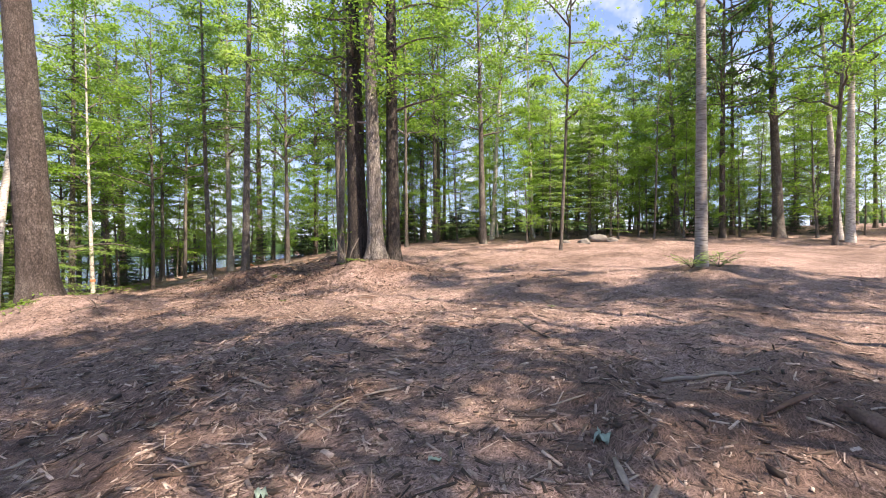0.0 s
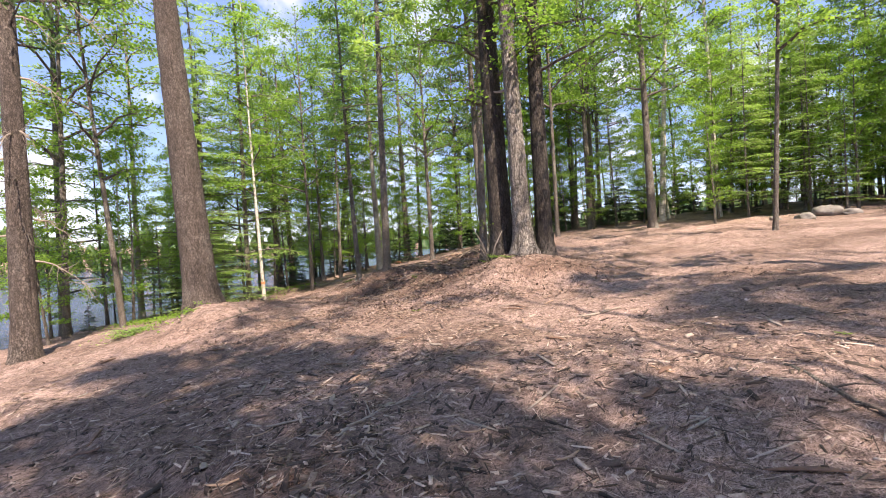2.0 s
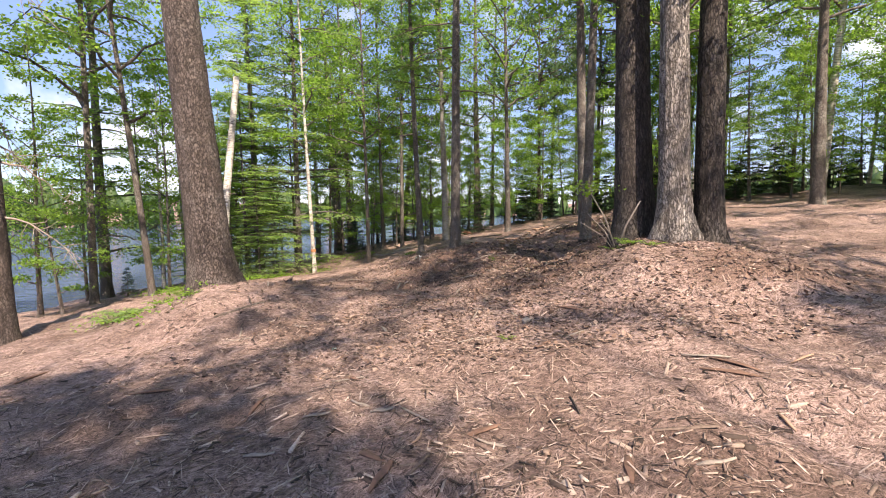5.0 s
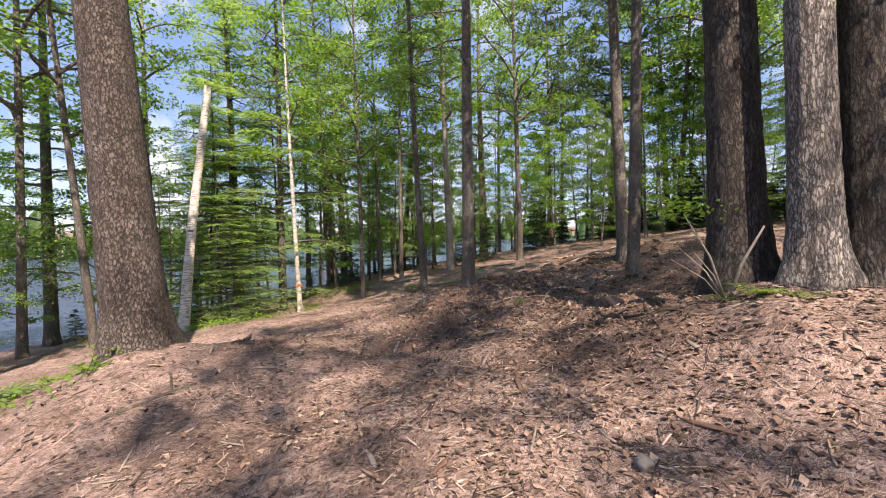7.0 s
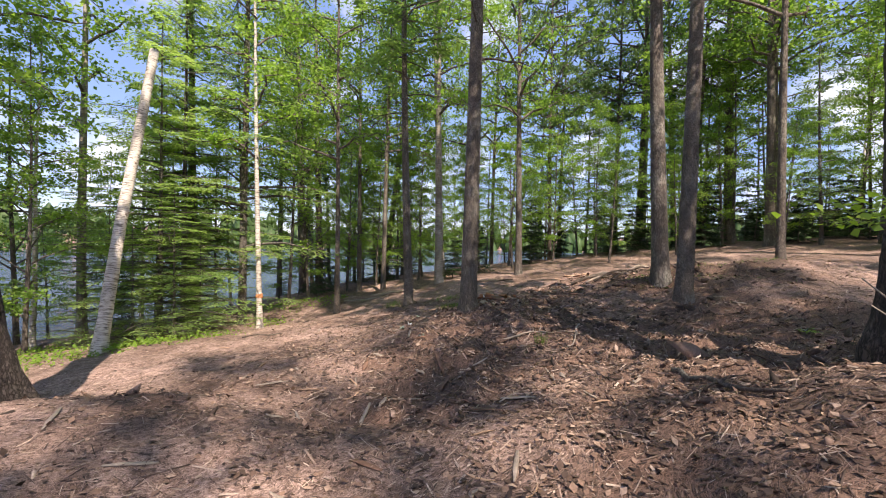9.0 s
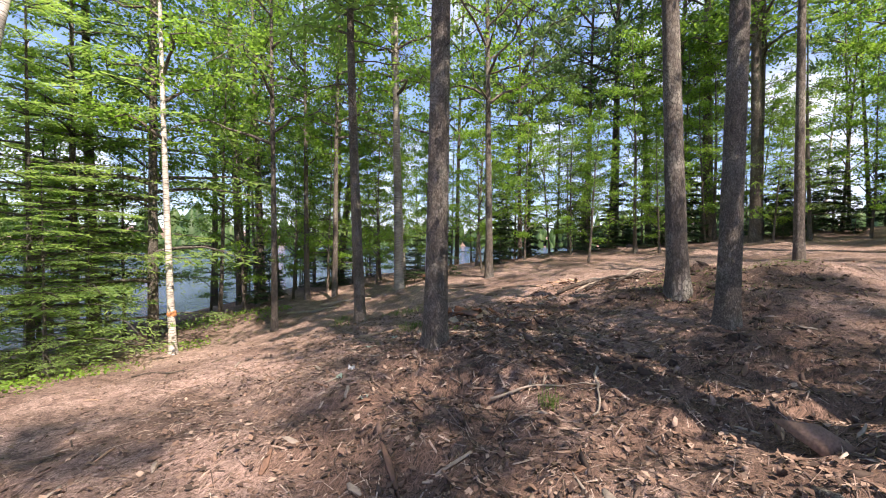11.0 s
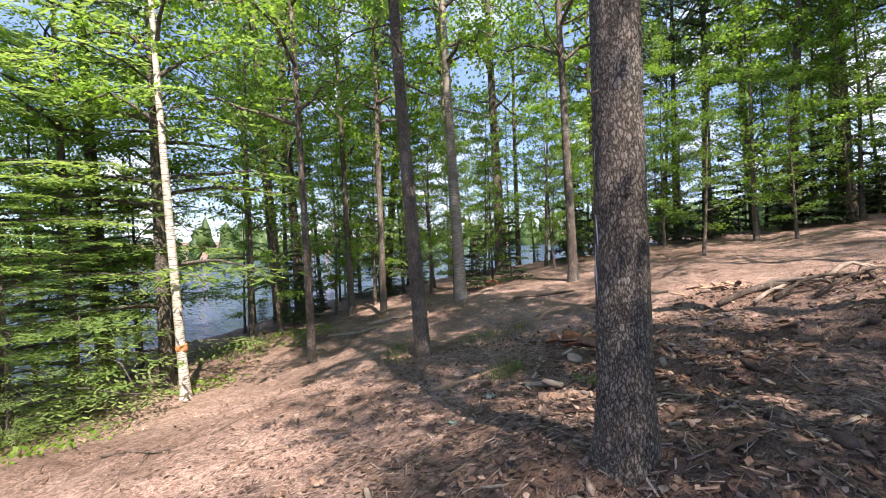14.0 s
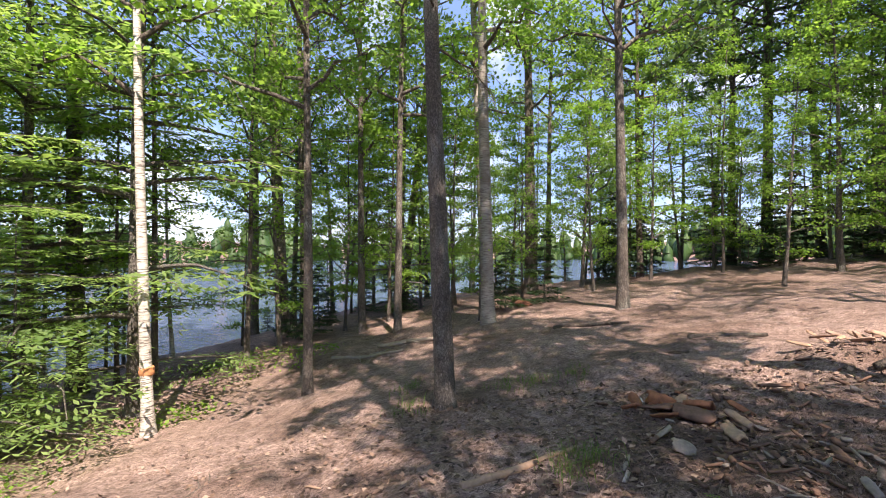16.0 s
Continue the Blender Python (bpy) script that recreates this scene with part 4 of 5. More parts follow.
def tuft(x, y, n, size, material, label, name="grass_tuft", seed=0, spread=0.12, group="ground plants"):
    """A tuft of narrow bent blades."""
    r0 = np.random.default_rng(seed + 40)
    V = []
    for i in range(n):
        yaw = r0.uniform(0, 6.28)
        c = np.array([r0.normal(0, spread), r0.normal(0, spread), 0])
        d = np.array([math.cos(yaw), math.sin(yaw), 0])
        s = np.array([-d[1], d[0], 0]) * 0.014 * size
        h = size * r0.uniform(0.5, 1.1)
        c[2] = on_ground(x + c[0], y + c[1]) - on_ground(x, y)
        a, b = c + d * h * 0.25 + np.array([0, 0, h * 0.6]), c + d * h * 0.75 + np.array([0, 0, h * 0.7])
        V.append([c - s, c + s, a + s, a - s])
        V.append([a - s, a + s, b + s * 0.2, b - s * 0.2])
    v = np.array(V).reshape(-1, 3)
    ob = new(name, mesh_of(name, v, np.arange(len(v)).reshape(-1, 4), None, material))
    ob.location = (x, y, on_ground(x, y))
    return tagged(ob, label, "plant", group, "stuff")


def lump(name, x, y, sx, sy, sz, material, label, category, seed=0, sink=0.35, rough=0.35, group="", sub=3):
    """A rock, clod or moss cushion: a rounded body with an uneven surface, part sunk in the ground."""
    bm = bmesh.new()
    bmesh.ops.create_icosphere(bm, subdivisions=sub, radius=1.0)
    off = Vector((seed * 3.1, seed * 1.7, seed * 0.9))
    for v in bm.verts:
        d = 1 + rough * (noise.noise(v.co * 1.3 + off) + 0.5 * noise.noise(v.co * 3.1 + off))
        v.co = Vector((v.co.x * sx * d, v.co.y * sy * d, v.co.z * sz * d))
    me = bpy.data.meshes.new(name)
    bm.to_mesh(me)
    bm.free()
    me.materials.append(material)
    me.polygons.foreach_set("use_smooth", np.ones(len(me.polygons), bool))
    ob = new(name, me)
    ob.matrix_basis = pose(x, y, on_ground(x, y) + sz * (1 - 2 * sink), 0, 0, seed * 47)
    return tagged(ob, label, category, group)


def paper(x, y, size, label, name, material, seed=0):
    r0 = np.random.default_rng(seed + 7)
    n = 6
    u, v = np.meshgrid(np.linspace(-1, 1, n), np.linspace(-1, 1, n), indexing="ij")
    p = np.stack([u * size * 0.5, v * size * 0.35, 0.12 * size + r0.normal(0, 0.16 * size, (n, n)) * (u * u + v * v) ** 0.5], -1)
    i, j = np.meshgrid(np.arange(n - 1), np.arange(n - 1), indexing="ij")
    q = np.stack([i * n + j, (i + 1) * n + j, (i + 1) * n + j + 1, i * n + j + 1], -1).reshape(-1, 4)
    ob = new(name, mesh_of(name, p, q, None, material))
    sol = ob.modifiers.new("thickness", "SOLIDIFY")
    sol.thickness = 0.002
    ob.matrix_basis = pose(x, y, on_ground(x, y, 0.012), 0, 0, seed * 60)
    return tagged(ob, label, "scrap")


def plain(name, rgb, rough=0.8, var=0.35, scale=14):
    m, n, l, b = mat(name, rough)
    t = node(n, "ShaderNodeTexNoise", Scale=scale, Detail=6.0, Roughness=0.7)
    l.new(coords(n, l), t.inputs["Vector"])
    lo, hi = [c * (1 - var) for c in rgb], [min(1, c * (1 + var)) for c in rgb]
    l.new(ramp(n, l, t.outputs["Fac"], (0.3, lo), (0.7, hi)), b.inputs["Base Color"])
    bump(n, l, b, t.outputs["Fac"], 0.6, 0.01)
    return m


ORANGE_BARK = plain("orange_inner_bark", (0.25, 0.10, 0.05), 0.85, 0.4)
BROWN_BARK = plain("brown_torn_bark", (0.15, 0.085, 0.06), 0.9, 0.5, 9)
SPLIT_WOOD = plain("split_wood", (0.36, 0.235, 0.16), 0.8, 0.3, 20)
GREY_WOOD = plain("weathered_wood", (0.26, 0.215, 0.18), 0.85, 0.35, 18)
PEELED = plain("peeled_log", (0.27, 0.18, 0.135), 0.85, 0.45, 16)
SOIL = plain("red_soil", (0.17, 0.075, 0.045), 0.95, 0.4, 11)
ROCK = plain("grey_rock", (0.17, 0.155, 0.145), 0.85, 0.35, 8)
MOSS = plain("green_moss", (0.06, 0.085, 0.02), 0.95, 0.5, 24)
PAPER = plain("white_paper", (0.75, 0.74, 0.76), 0.6, 0.1, 30)
TEAL_LEAF = plain("fallen_pale_leaf", (0.22, 0.30, 0.25), 0.6, 0.25, 40)
FERN = leaf_material("fern_green", (0.09, 0.17, 0.03), (0.13, 0.23, 0.035), (0.2, 0.3, 0.06), 0.4)
GRASS = leaf_material("grass_green", (0.06, 0.12, 0.02), (0.09, 0.16, 0.03), (0.16, 0.2, 0.06), 0.3)

# fallen branches and sticks along the walk
stick(1.05, 6.55, 1.36, 5.55, 0.022, "dark stick lying on sunlit chips", seed=1)
stick(2.0, 4.0, 2.95, 4.02, 0.020, "pale peeled stick on the chips", material=GREY_WOOD, seed=2, forks=1)
stick(-2.34, 5.34, -2.0, 6.05, 0.016, "thin pale stick in the shade", material=GREY_WOOD, seed=3)
stick(-2.55, 6.75, -2.08, 6.5, 0.020, "forked stick on shaded mulch", seed=4)
stick(-0.65, 8.9, -0.05, 9.25, 0.018, "thin twiggy branch on sunlit ground", material=GREY_WOOD, seed=5, forks=4)
stick(-8.45, 9.95, -8.36, 10.85, 0.035, "dark broken bough below the large pine", seed=6, forks=1)
stick(-7.6, 9.2, -6.6, 9.7, 0.012, "thin twig on sunlit mulch", seed=7)
stick(-4.5, 14.75, -3.75, 13.7, 0.030, "dark root-like branch on torn ground", seed=8)
stick(-5.68, 16.6, -5.68, 15.6, 0.017, "bent grey root lying on the litter", name="bare_root", material=GREY_WOOD, seed=9, sway=0.12, forks=1)
stick(-6.45, 16.42, -5.9, 16.76, 0.018, "dark straight stick on the litter", seed=10, forks=0)
stick(-6.6, 15.75, -5.95, 16.05, 0.014, "pale twig beside a grass tuft", material=GREY_WOOD, seed=11, forks=3)
stick(-12.1, 17.5, -12.2, 18.5, 0.020, "forked twig on the sunny slope", seed=12, forks=3)
stick(-13.4, 17.0, -12.4, 17.2, 0.018, "dark stick on the sunny slope", seed=13)
stick(-15.2, 23.1, -13.6, 23.6, 0.045, "weathered fallen bough below the trees", material=GREY_WOOD, seed=14, forks=3)
stick(-14.6, 24.0, -13.0, 24.6, 0.06, "grey fallen log on the lower slope", name="fallen_log", material=GREY_WOOD, seed=15, forks=1)
stick(-10.6, 24.6, -9.2, 25.0, 0.04, "dark fallen branch on the slope", seed=16)
stick(-8.2, 23.2, -7.2, 23.4, 0.05, "dark rotten branch on the slope", seed=17, forks=1)
stick(-8.9, 22.2, -8.2, 22.6, 0.03, "short dark branch on the slope", seed=18, forks=1)
stick(-9.75, 18.6, -9.1, 19.4, 0.040, "half buried pale plank of split wood", name="split_wood", material=SPLIT_WOOD, seed=19, forks=0, sway=0.02)
stick(-10.3, 18.9, -9.95, 19.6, 0.012, "thin upright-ended twig on the litter", seed=20, forks=3)
stick(-8.35, 18.08, -7.72, 18.2, 0.048, "short pale log beside the spruce trunk", name="short_log", material=PEELED, seed=21, forks=1, sway=0.02, seg=12)
stick(-8.3, 17.9, -7.75, 18.35, 0.020, "grey bare stick leaning on a short log", material=GREY_WOOD, seed=22, forks=2)
for i, (x0, y0, x1, y1, r) in enumerate(((-6.6, 21.5, -4.9, 22.1, 0.05), (-6.3, 21.9, -5.2, 21.6, 0.035), (-6.0, 21.2, -5.0, 21.7, 0.03), (-6.2, 21.3, -5.4, 22.2, 0.03),
                                         (-5.6, 21.1, -4.7, 21.5, 0.028), (-5.3, 21.9, -4.6, 22.3, 0.035), (-5.0, 21.2, -4.9, 22.2, 0.03))):
    stick(x0, y0, x1, y1, r, "bare branch in a heap of brushwood", "brushwood", 3, GREY_WOOD if i % 2 else None, 40 + i, group="brushwood heap", rise=0.06 + 0.05 * (i % 3))

# torn bark and wood by the stump
for i in range(26):
    a, d = rng.uniform(0, 6.28), abs(rng.normal(0, 0.42))
    m = (ORANGE_BARK, BROWN_BARK, ORANGE_BARK, SPLIT_WOOD)[i % 4] if d < 0.6 else (BROWN_BARK, GREY_WOOD)[i % 2]
    words = {ORANGE_BARK: "orange-red curled piece of torn bark", BROWN_BARK: "dark brown slab of torn bark", SPLIT_WOOD: "pale split piece of wood", GREY_WOOD: "grey weathered splinter of wood"}[m]
    slab(-8.3 + d * math.cos(a) * 1.2, 20.45 + d * math.sin(a), rng.uniform(0.10, 0.34), rng.uniform(0.05, 0.16), rng.uniform(0, 360), rng.uniform(0.4, 1.5), m, words, tilt=rng.uniform(-40, 40), lift=0.03, seed=i)
for i in range(170):
    x, y = -7.25 + rng.normal(0, 0.6), 19.5 + rng.normal(0, 0.95)
    slab(x, y, rng.uniform(0.05, 0.17), rng.uniform(0.02, 0.06), rng.uniform(0, 360), rng.uniform(0.3, 1.4), (BROWN_BARK, GREY_WOOD, BROWN_BARK, BROWN_BARK, BROWN_BARK)[i % 5], ("dark brown slab of torn bark", "grey weathered splinter of wood", "dark brown slab of torn bark", "dark brown slab of torn bark", "dark brown slab of torn bark")[i % 5], tilt=rng.uniform(-45, 45), lift=0.02, seed=100 + i)
for i in range(34):
    x, y = -6.7 + rng.normal(0, 0.8), 16.6 + rng.normal(0, 0.75)
    slab(x, y, rng.uniform(0.07, 0.22), rng.uniform(0.012, 0.04), rng.uniform(0, 360), rng.uniform(0.3, 1.4), (BROWN_BARK, BROWN_BARK, GREY_WOOD)[i % 3], ("dark brown slab of torn bark", "dark brown slab of torn bark", "grey weathered splinter of wood")[i % 3], tilt=rng.uniform(-20, 20), lift=0.015, seed=200 + i)
paper(-8.68, 20.5, 0.12, "small scrap of white paper in the torn bark", "paper_scrap", PAPER, 1)
paper(-8.4, 16.2, 0.10, "crumpled white scrap on the litter", "paper_scrap", PAPER, 2)
for i, (x, y, sz) in enumerate(((1.04, 2.85, 0.13), (-8.36, 15.88, 0.09), (-0.05, 2.7, 0.08), (-7.7, 15.3, 0.07), (-1.0, 2.4, 0.09), (-8.9, 18.3, 0.09), (-5.7, 9.6, 0.06), (-3.0, 16.4, 0.09), (-9.0, 17.6, 0.08))):
    paper(x, y, sz, "pale green fallen leaf on the brown litter", "fallen_leaf", TEAL_LEAF, 10 + i)


for i in range(14):
    slab(-6.5 + rng.normal(0, 0.22), 22.2 + rng.normal(0, 0.15), rng.uniform(0.15, 0.35), rng.uniform(0.03, 0.08), rng.uniform(0, 360), 0.5, (SPLIT_WOOD, PEELED, BROWN_BARK)[i % 3], ("pale splintered piece of stump wood", "tan splintered piece of stump wood", "dark brown slab of torn bark")[i % 3], tilt=rng.uniform(-65, 65), lift=0.07, seed=700 + i)

# large curled pieces at the stump, grey wood below them
for i, (x, y, ln, wd, yaw, curl, tilt, m, words) in enumerate(((-8.5, 20.55, 0.27, 0.24, 20, 1.5, 35, ORANGE_BARK, "large orange-red curl of torn bark"), (-8.15, 20.5, 0.26, 0.18, -25, 1.0, -25, ORANGE_BARK, "orange-red slab of torn bark"),
                                                      (-8.2, 20.3, 0.34, 0.24, 5, 0.5, 12, BROWN_BARK, "broad dark brown slab of torn bark"), (-7.85, 20.25, 0.28, 0.08, -50, 0.7, 20, SPLIT_WOOD, "pale split piece of wood"),
                                                      (-8.52, 18.66, 0.26, 0.1, 30, 0.9, 0, GREY_WOOD, "short grey weathered billet of wood"), (-8.34, 18.6, 0.22, 0.09, -15, 0.9, 6, GREY_WOOD, "short grey weathered billet of wood"))):
    slab(x, y, ln, wd, yaw, curl, m, words, tilt=tilt, lift=0.05, seed=800 + i, thick=0.03)
# dark clods of turned soil among the trunks
CLOD = plain("dark_turned_soil", (0.05, 0.033, 0.026), 0.97, 0.55, 18)
for i in range(44):
    x, y = (-3.9 + rng.normal(0, 0.8), 19.6 + rng.normal(0, 0.6)) if i < 26 else (-5.2 + rng.normal(0, 0.5), 17.1 + rng.normal(0, 0.35))
    w = rng.uniform(0.025, 0.085)
    lump("soil_clod", x, y, w, w * rng.uniform(0.6, 1.0), w * rng.uniform(0.4, 0.75), CLOD, "dark crumbly clod of turned forest soil", "soil", 40 + i, 0.35, 1.1, "soil clods", 2)

# rocks and moss
lump("rock", -3.65, 10.67, 0.08, 0.06, 0.04, ROCK, "small grey stone on sunlit chips", "rock", 2, 0.3, 0.3, "stones")
for i, (x, y, s) in enumerate(((7.3, 22.7, 0.4), (8.2, 23.2, 0.5), (8.9, 23.0, 0.35), (6.6, 23.4, 0.3), (-12.4, 28.2, 0.35))):
    lump("rock", x, y, s, s * 0.7, s * 0.5, ROCK if i < 4 else SOIL, "grey boulder at the edge of the trees" if i < 4 else "dark mossy boulder below the crest", "rock", 10 + i, 0.3, 0.35, "stones")
# green plants
plant(-2.75, 13.05, 9, 0.34, FERN, "bright green fern at the foot of the large trunks", seed=1)
plant(-2.4, 12.95, 7, 0.26, FERN, "small bright fern at the foot of the large trunks", seed=2)
plant(-3.0, 13.35, 7, 0.24, FERN, "small bright fern beside broken stems", seed=3)
plant(-10.35, 10.65, 9, 0.34, FERN, "bright green plant below the large pine", "seedling", seed=4)
plant(-10.0, 10.55, 7, 0.28, FERN, "bright green plant below the large pine", "seedling", seed=5)
plant(-10.9, 10.5, 8, 0.32, FERN, "bright green plant below the large pine", "seedling", seed=6)
plant(-11.4, 9.9, 10, 0.55, NEEDLE, "low dark green bush beside the large pine", "bush", seed=7)
plant(-11.7, 10.3, 10, 0.6, NEEDLE, "low dark green bush beside the large pine", "bush", seed=8)
plant(-3.0, 16.3, 6, 0.2, FERN, "small green seedling on torn ground", "seedling", seed=9)
plant(-8.0, 18.6, 6, 0.2, FERN, "small green seedling beside a log", "seedling", seed=10)
plant(1.9, 7.6, 5, 0.12, FERN, "tiny green seedling on sunlit chips", "seedling", seed=11)
plant(-3.7, 10.1, 5, 0.12, FERN, "tiny green seedling on sunlit chips", "seedling", seed=12)
plant(5.4, 9.5, 8, 0.75, NEEDLE, "small fir seedling beside a grey birch", "seedling", 0.3, 13, 0.25)
plant(6.25, 9.9, 8, 0.7, NEEDLE, "small fir seedling beside a grey birch", "seedling", 0.3, 14, 0.25)
tuft(-6.06, 15.75, 60, 0.16, GRASS, "small tuft of green grass on brown litter", seed=1, spread=0.05)
for i, (x, y) in enumerate(((-10.0, 21.4), (-9.6, 21.6), (-8.95, 19.25), (-9.0, 19.0), (-11.2, 20.1), (-10.3, 21.2), (-11.8, 21.0))):
    tuft(x, y, 90, 0.17, GRASS, "thin tuft of grass on the slope", seed=10 + i, spread=0.12)


def ground_cover(name, n, x0, x1, y0, y1, seed, label, material=None, size=0.075, rise=0.16):
    """Low broad-leaved plants, many small leaves close to the ground."""
    r0 = np.random.default_rng(seed)
    x, y = r0.uniform(x0, x1, n), r0.uniform(y0, y1, n)
    keep = value_noise(x * 0.7, y * 0.7, seed) + 0.35 * r0.random(n) > 0.74
    x, y = x[keep], y[keep]
    c = np.stack([x, y, ground_z(x, y) + r0.uniform(0.01, rise, len(x))], -1)
    v, q = leaves(c, size, r0, 0.75)
    tagged(new(name, mesh_of(name, v, q, None, material or FERN)), label, "ground cover", kind="stuff")


ground_cover("ground_cover", 5000, -18.5, -14.2, 12.5, 18.8, 3, "low bright green plants on the bank")
ground_cover("ground_cover", 3500, -19, -15.6, 19.5, 24, 4, "low bright green plants on the bank")
ground_cover("ground_cover", 260, -12.6, -9.6, 9.4, 10.9, 5, "low green plants round the large pine")
ground_cover("moss", 2600, -5.2, -2.2, 19.2, 22.0, 6, "dull green moss and tiny plants round a trunk", GRASS, 0.03, 0.03)


# broken stems, stubs and dead boughs
def broken_stems(x, y):
    top = new("broken_sapling", None)
    top.location = (x, y, on_ground(x, y))
    tagged(top, "broken pale sapling stems with one leafy shoot", "sapling")
    for i, (dx, dy, h, r) in enumerate(((-0.42, -0.1, 0.95, 0.018), (0.34, 0.05, 0.8, 0.024), (-0.5, 0.1, 0.6, 0.012), (-0.3, 0.2, 0.5, 0.010), (-0.55, -0.2, 0.45, 0.009))):
        s = Soup()
        tube(s, [(0, 0, -0.08), (dx * 0.4, dy * 0.4, h * 0.5), (dx, dy, h)], [r * 0.85, r * 0.68, r * 0.42], 8)
        child("stem", s.mesh("stem", GREY_WOOD, True), top)
    r0 = np.random.default_rng(8)
    c = np.array([-0.4, -0.1, 1.02]) + r0.normal(0, 1, (110, 3)) * np.array([0.2, 0.2, 0.05])
    v, q = leaves(c, 0.075, r0, 0.7)
    child("foliage", mesh_of("foliage", v, q, None, FERN), top)["kind"] = "stuff"


broken_stems(-2.95, 13.45)


def bough(parent, z, yaw, ln, r, droop, material, name="dead_bough", twigs=7, seed=0):
    """A bare bough with side twigs, growing from a trunk."""
    r0 = np.random.default_rng(seed)
    k = np.linspace(0, 1, 8)
    d = np.array([math.cos(yaw), math.sin(yaw), 0])
    p = d[None] * (ln * k)[:, None] + np.array([0, 0, 1.0])[None] * (z + ln * (0.1 * k - droop * k ** 2))[:, None] + r0.normal(0, 0.025, (8, 3)) * ln * k[:, None]
    s = Soup()
    tube(s, p, r * (1 - 0.9 * k), 5)
    for i in range(twigs):
        a = r0.uniform(0.25, 0.95)
        c = np.array([np.interp(a, k, p[:, j]) for j in range(3)])
        e = c + (d * 0.5 + r0.normal(0, 0.6, 3) + np.array([0, 0, -0.3])) * ln * r0.uniform(0.15, 0.35)
        m = (c + e) / 2 + r0.normal(0, 0.04, 3) * ln
        tube(s, [c, m, e], [r * 0.3, r * 0.22, r * 0.06], 4)
    return child(name, s.mesh(name, material, True), parent.children[0])


for i in range(24):
    bough(pine_old, 1.8 + 0.25 * i + rng.uniform(-0.2, 0.2), rng.uniform(0, 6.28), rng.uniform(1.0, 2.6), 0.026, 0.5, GREY_WOOD if i % 3 else TWIG, twigs=16, seed=i)
for i in range(9):
    bough(spruce_near, 1.2 + 0.45 * i, rng.uniform(0, 6.28), rng.uniform(0.18, 0.24), 0.02, 0.1, TWIG, "branch_stub", 0, 50 + i)
for i in range(5):
    bough(spruce_near, 3.6 + 0.5 * i, rng.uniform(0, 6.28), rng.uniform(1.2, 2.2), 0.022, 0.25, TWIG, "dead_bough", 8, 80 + i)
for i in range(7):
    bough(spruce_slim, 4.2 + 0.45 * i, rng.uniform(0, 6.28), rng.uniform(1.2, 2.4), 0.02, 0.3, TWIG, "dead_bough", 9, 120 + i)
for i in range(3):
    bough(maple_crest, 5.5 + 0.8 * i, rng.uniform(0, 6.28), rng.uniform(1.5, 2.5), 0.03, -0.5, TWIG, "bare_bough", 5, 140 + i)
bough(maple_light, 3.1, 2.6 - math.atan2(maple_light.matrix_basis[1][0], maple_light.matrix_basis[0][0]), 1.2, 0.035, -0.3, GREY_WOOD, "broken_bough", 2, 3)


def scar(parent, z, r):
    s = Soup()
    k = np.linspace(0, 1, 7)
    r0 = np.random.default_rng(3)
    rad = (r * (1.04 + 0.12 * np.sin(np.pi * k)))[:, None] * (1 + 0.05 * r0.normal(0, 1, (7, 14)))
    tube(s, np.stack([0 * k, 0 * k, z + 0.15 * k], -1), rad, 14)
    child("bark_scar", s.mesh("bark_scar", ORANGE_SCAR, True), parent.children[0], "orange patch of bare inner bark")


for i in range(3):
    bough(birch_broken, 3.2 + 1.3 * i, 1.1 + 2.2 * i, 0.35, 0.02, 0.1, GREY_WOOD, "branch_stub", 1, 30 + i)

ORANGE_SCAR = plain("orange_scar", (0.50, 0.22, 0.10), 0.8, 0.3, 16)
scar(birch_thin, 0.98, 0.098)


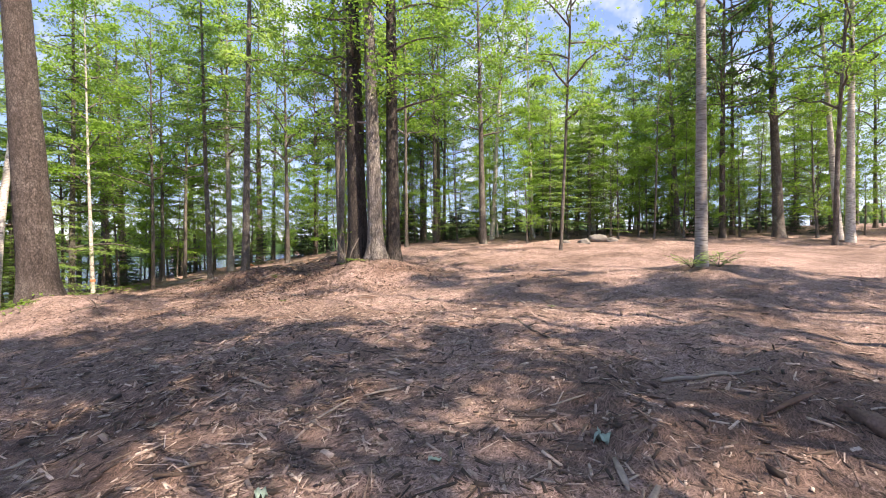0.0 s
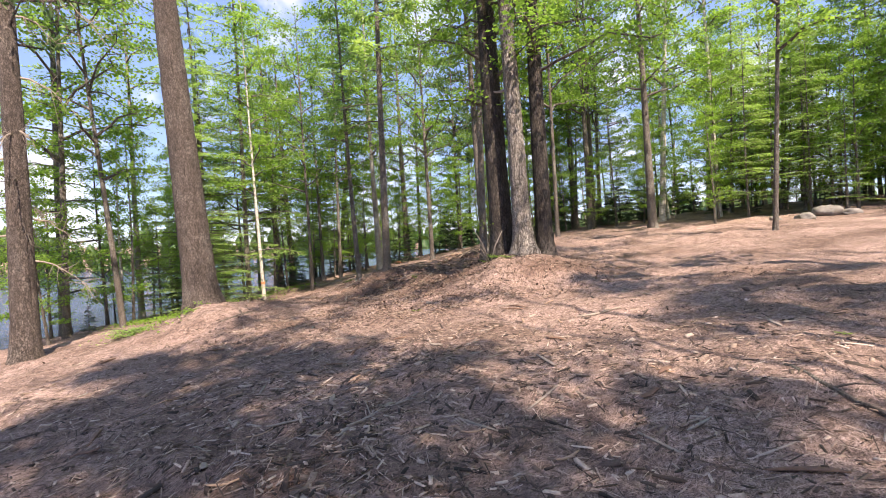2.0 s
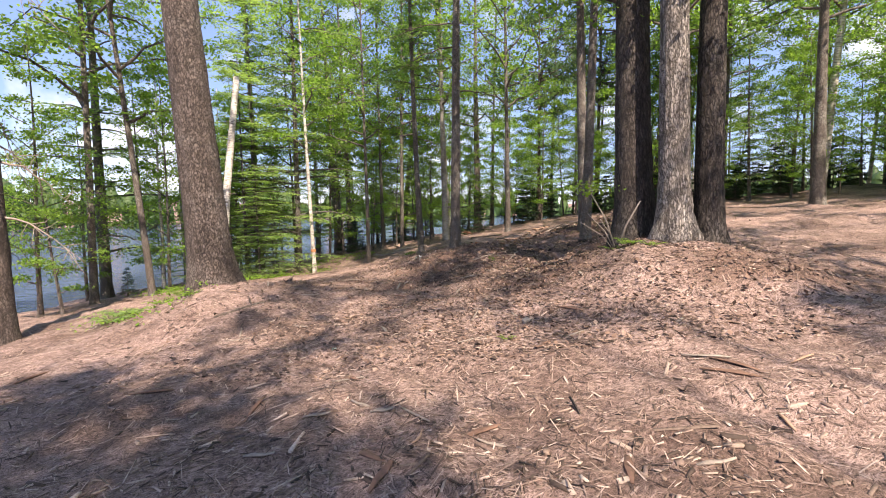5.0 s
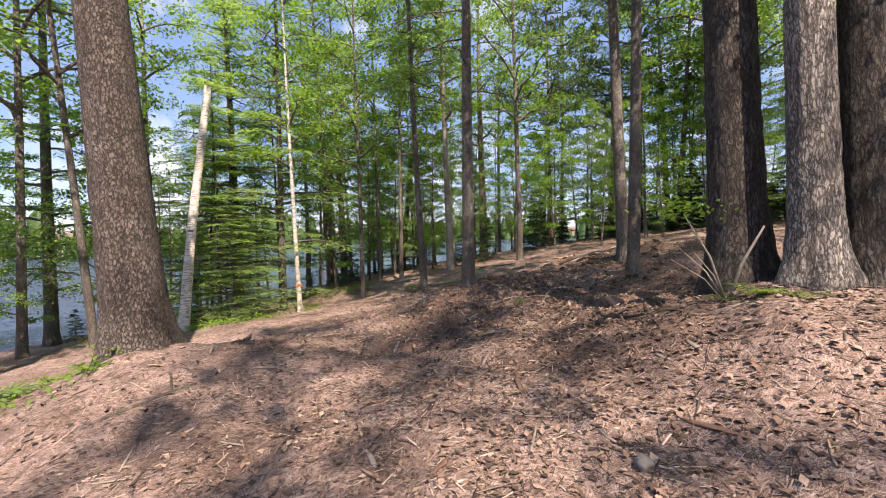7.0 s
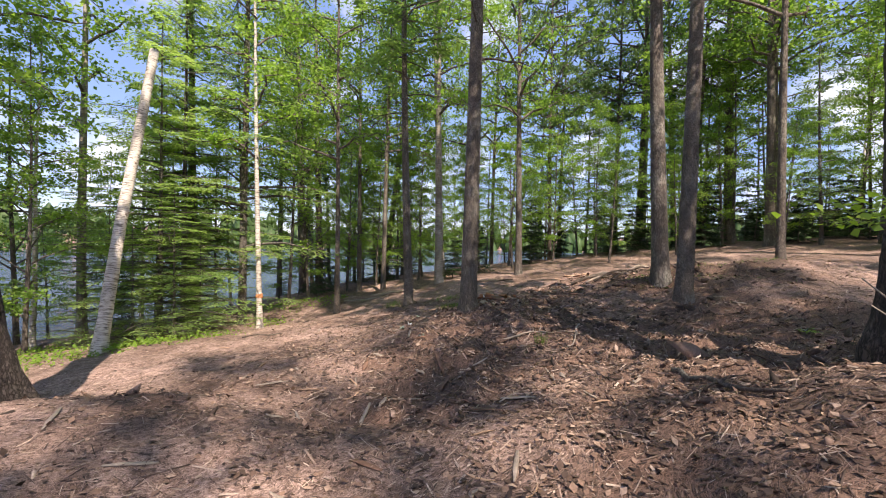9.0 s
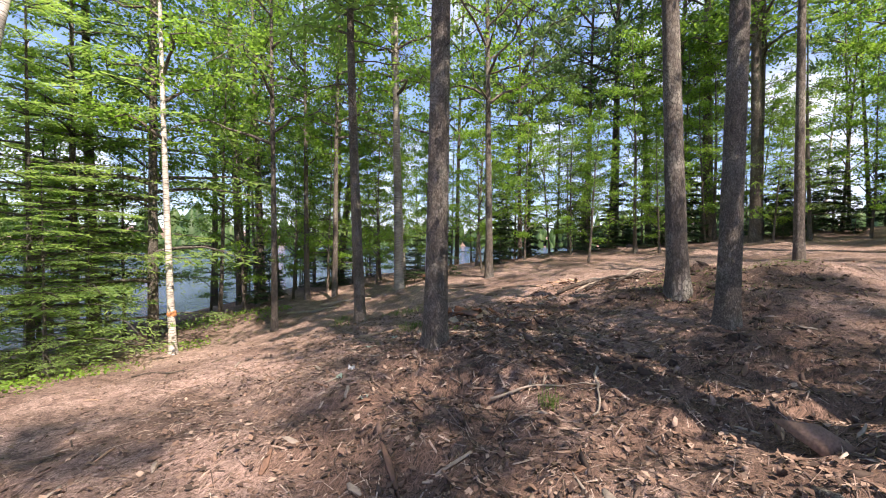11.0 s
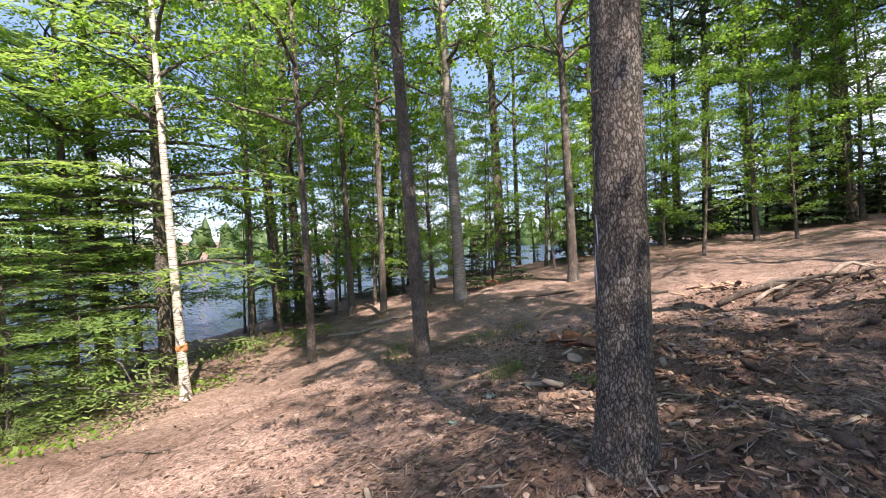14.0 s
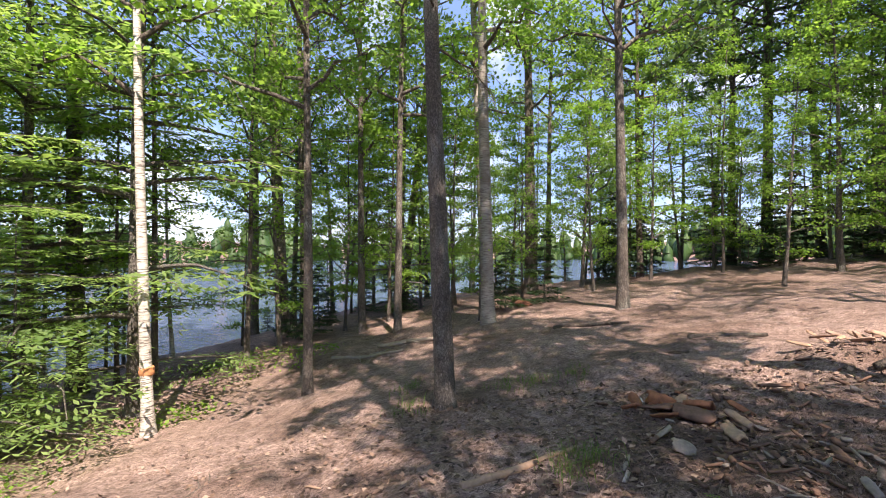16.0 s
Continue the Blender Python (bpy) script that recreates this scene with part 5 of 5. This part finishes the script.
# loose shards of wood, each by itself
SHARDS = []
for i in range(8):
    r0 = np.random.default_rng(600 + i)
    ln, wd, th = 0.1 * r0.uniform(0.7, 2.4), 0.016 * r0.uniform(0.7, 2.2), 0.008
    k = np.linspace(-1, 1, 4)
    w = wd * np.array([0.45, 1, 0.9, 0.3]) * r0.uniform(0.8, 1.2, 4)
    b = r0.normal(0, 0.006, 4)
    v = [(a * ln, s * ww, zz + bb) for a, ww, bb in zip(k, w, b) for s, zz in ((-1, 0), (1, 0), (0.7, th), (-0.7, th))]
    q = [(j * 4 + a, j * 4 + (a + 1) % 4, j * 4 + 4 + (a + 1) % 4, j * 4 + 4 + a) for j in range(3) for a in range(4)] + [(3, 2, 1, 0), (12, 13, 14, 15)]
    SHARDS.append(mesh_of("wood_shard", v, q, None, (SPLIT_WOOD, GREY_WOOD, BROWN_BARK, GREY_WOOD)[i % 4]))
sx_, sy_, r0 = scatter(280, 77, 0.6)
for i in range(280):
    ob = new("wood_shard", SHARDS[i % 8])
    gx, gy = slope_at(sx_[i], sy_[i])
    ob.matrix_basis = pose(sx_[i], sy_[i], on_ground(sx_[i], sy_[i], 0.008), math.degrees(math.atan(gy)), -math.degrees(math.atan(gx)), 0) @ pose(0, 0, 0, 0, 0, r0.uniform(0, 360))
    tagged(ob, ("pale split shard of wood on the ground", "grey weathered shard of wood on the ground", "dark bark shard lying on the ground", "grey weathered shard of wood on the ground")[i % 4], "wood shard", "loose wood shards")


# pale resin run down one side of the near spruce
RESIN = plain("pale_resin", (0.55, 0.50, 0.55), 0.45, 0.25, 40)
turned = math.atan2(spruce_near.matrix_basis[1][0], spruce_near.matrix_basis[0][0])
for i in range(5):
    r0 = np.random.default_rng(300 + i)
    k = np.linspace(0, 1, 9)
    a = math.atan2(-0.45, -0.9) - turned + r0.normal(0, 0.16)
    z0, z1 = 0.75 + 0.2 * i, 1.0 + 0.24 * i
    rr = 0.141 - 0.005 * i
    streak = Soup()
    tube(streak, np.stack([rr * np.cos(a + 0.05 * np.sin(7 * k)), rr * np.sin(a + 0.05 * np.sin(7 * k)), z0 + (z1 - z0) * k], -1), 0.006 * np.sin(np.pi * np.clip(k, 0.05, 0.95)) * r0.uniform(0.5, 1.3, 9), 5)
    child("resin_streak", streak.mesh("resin_streak", RESIN, True), spruce_near.children[0], "pale violet-grey resin run")
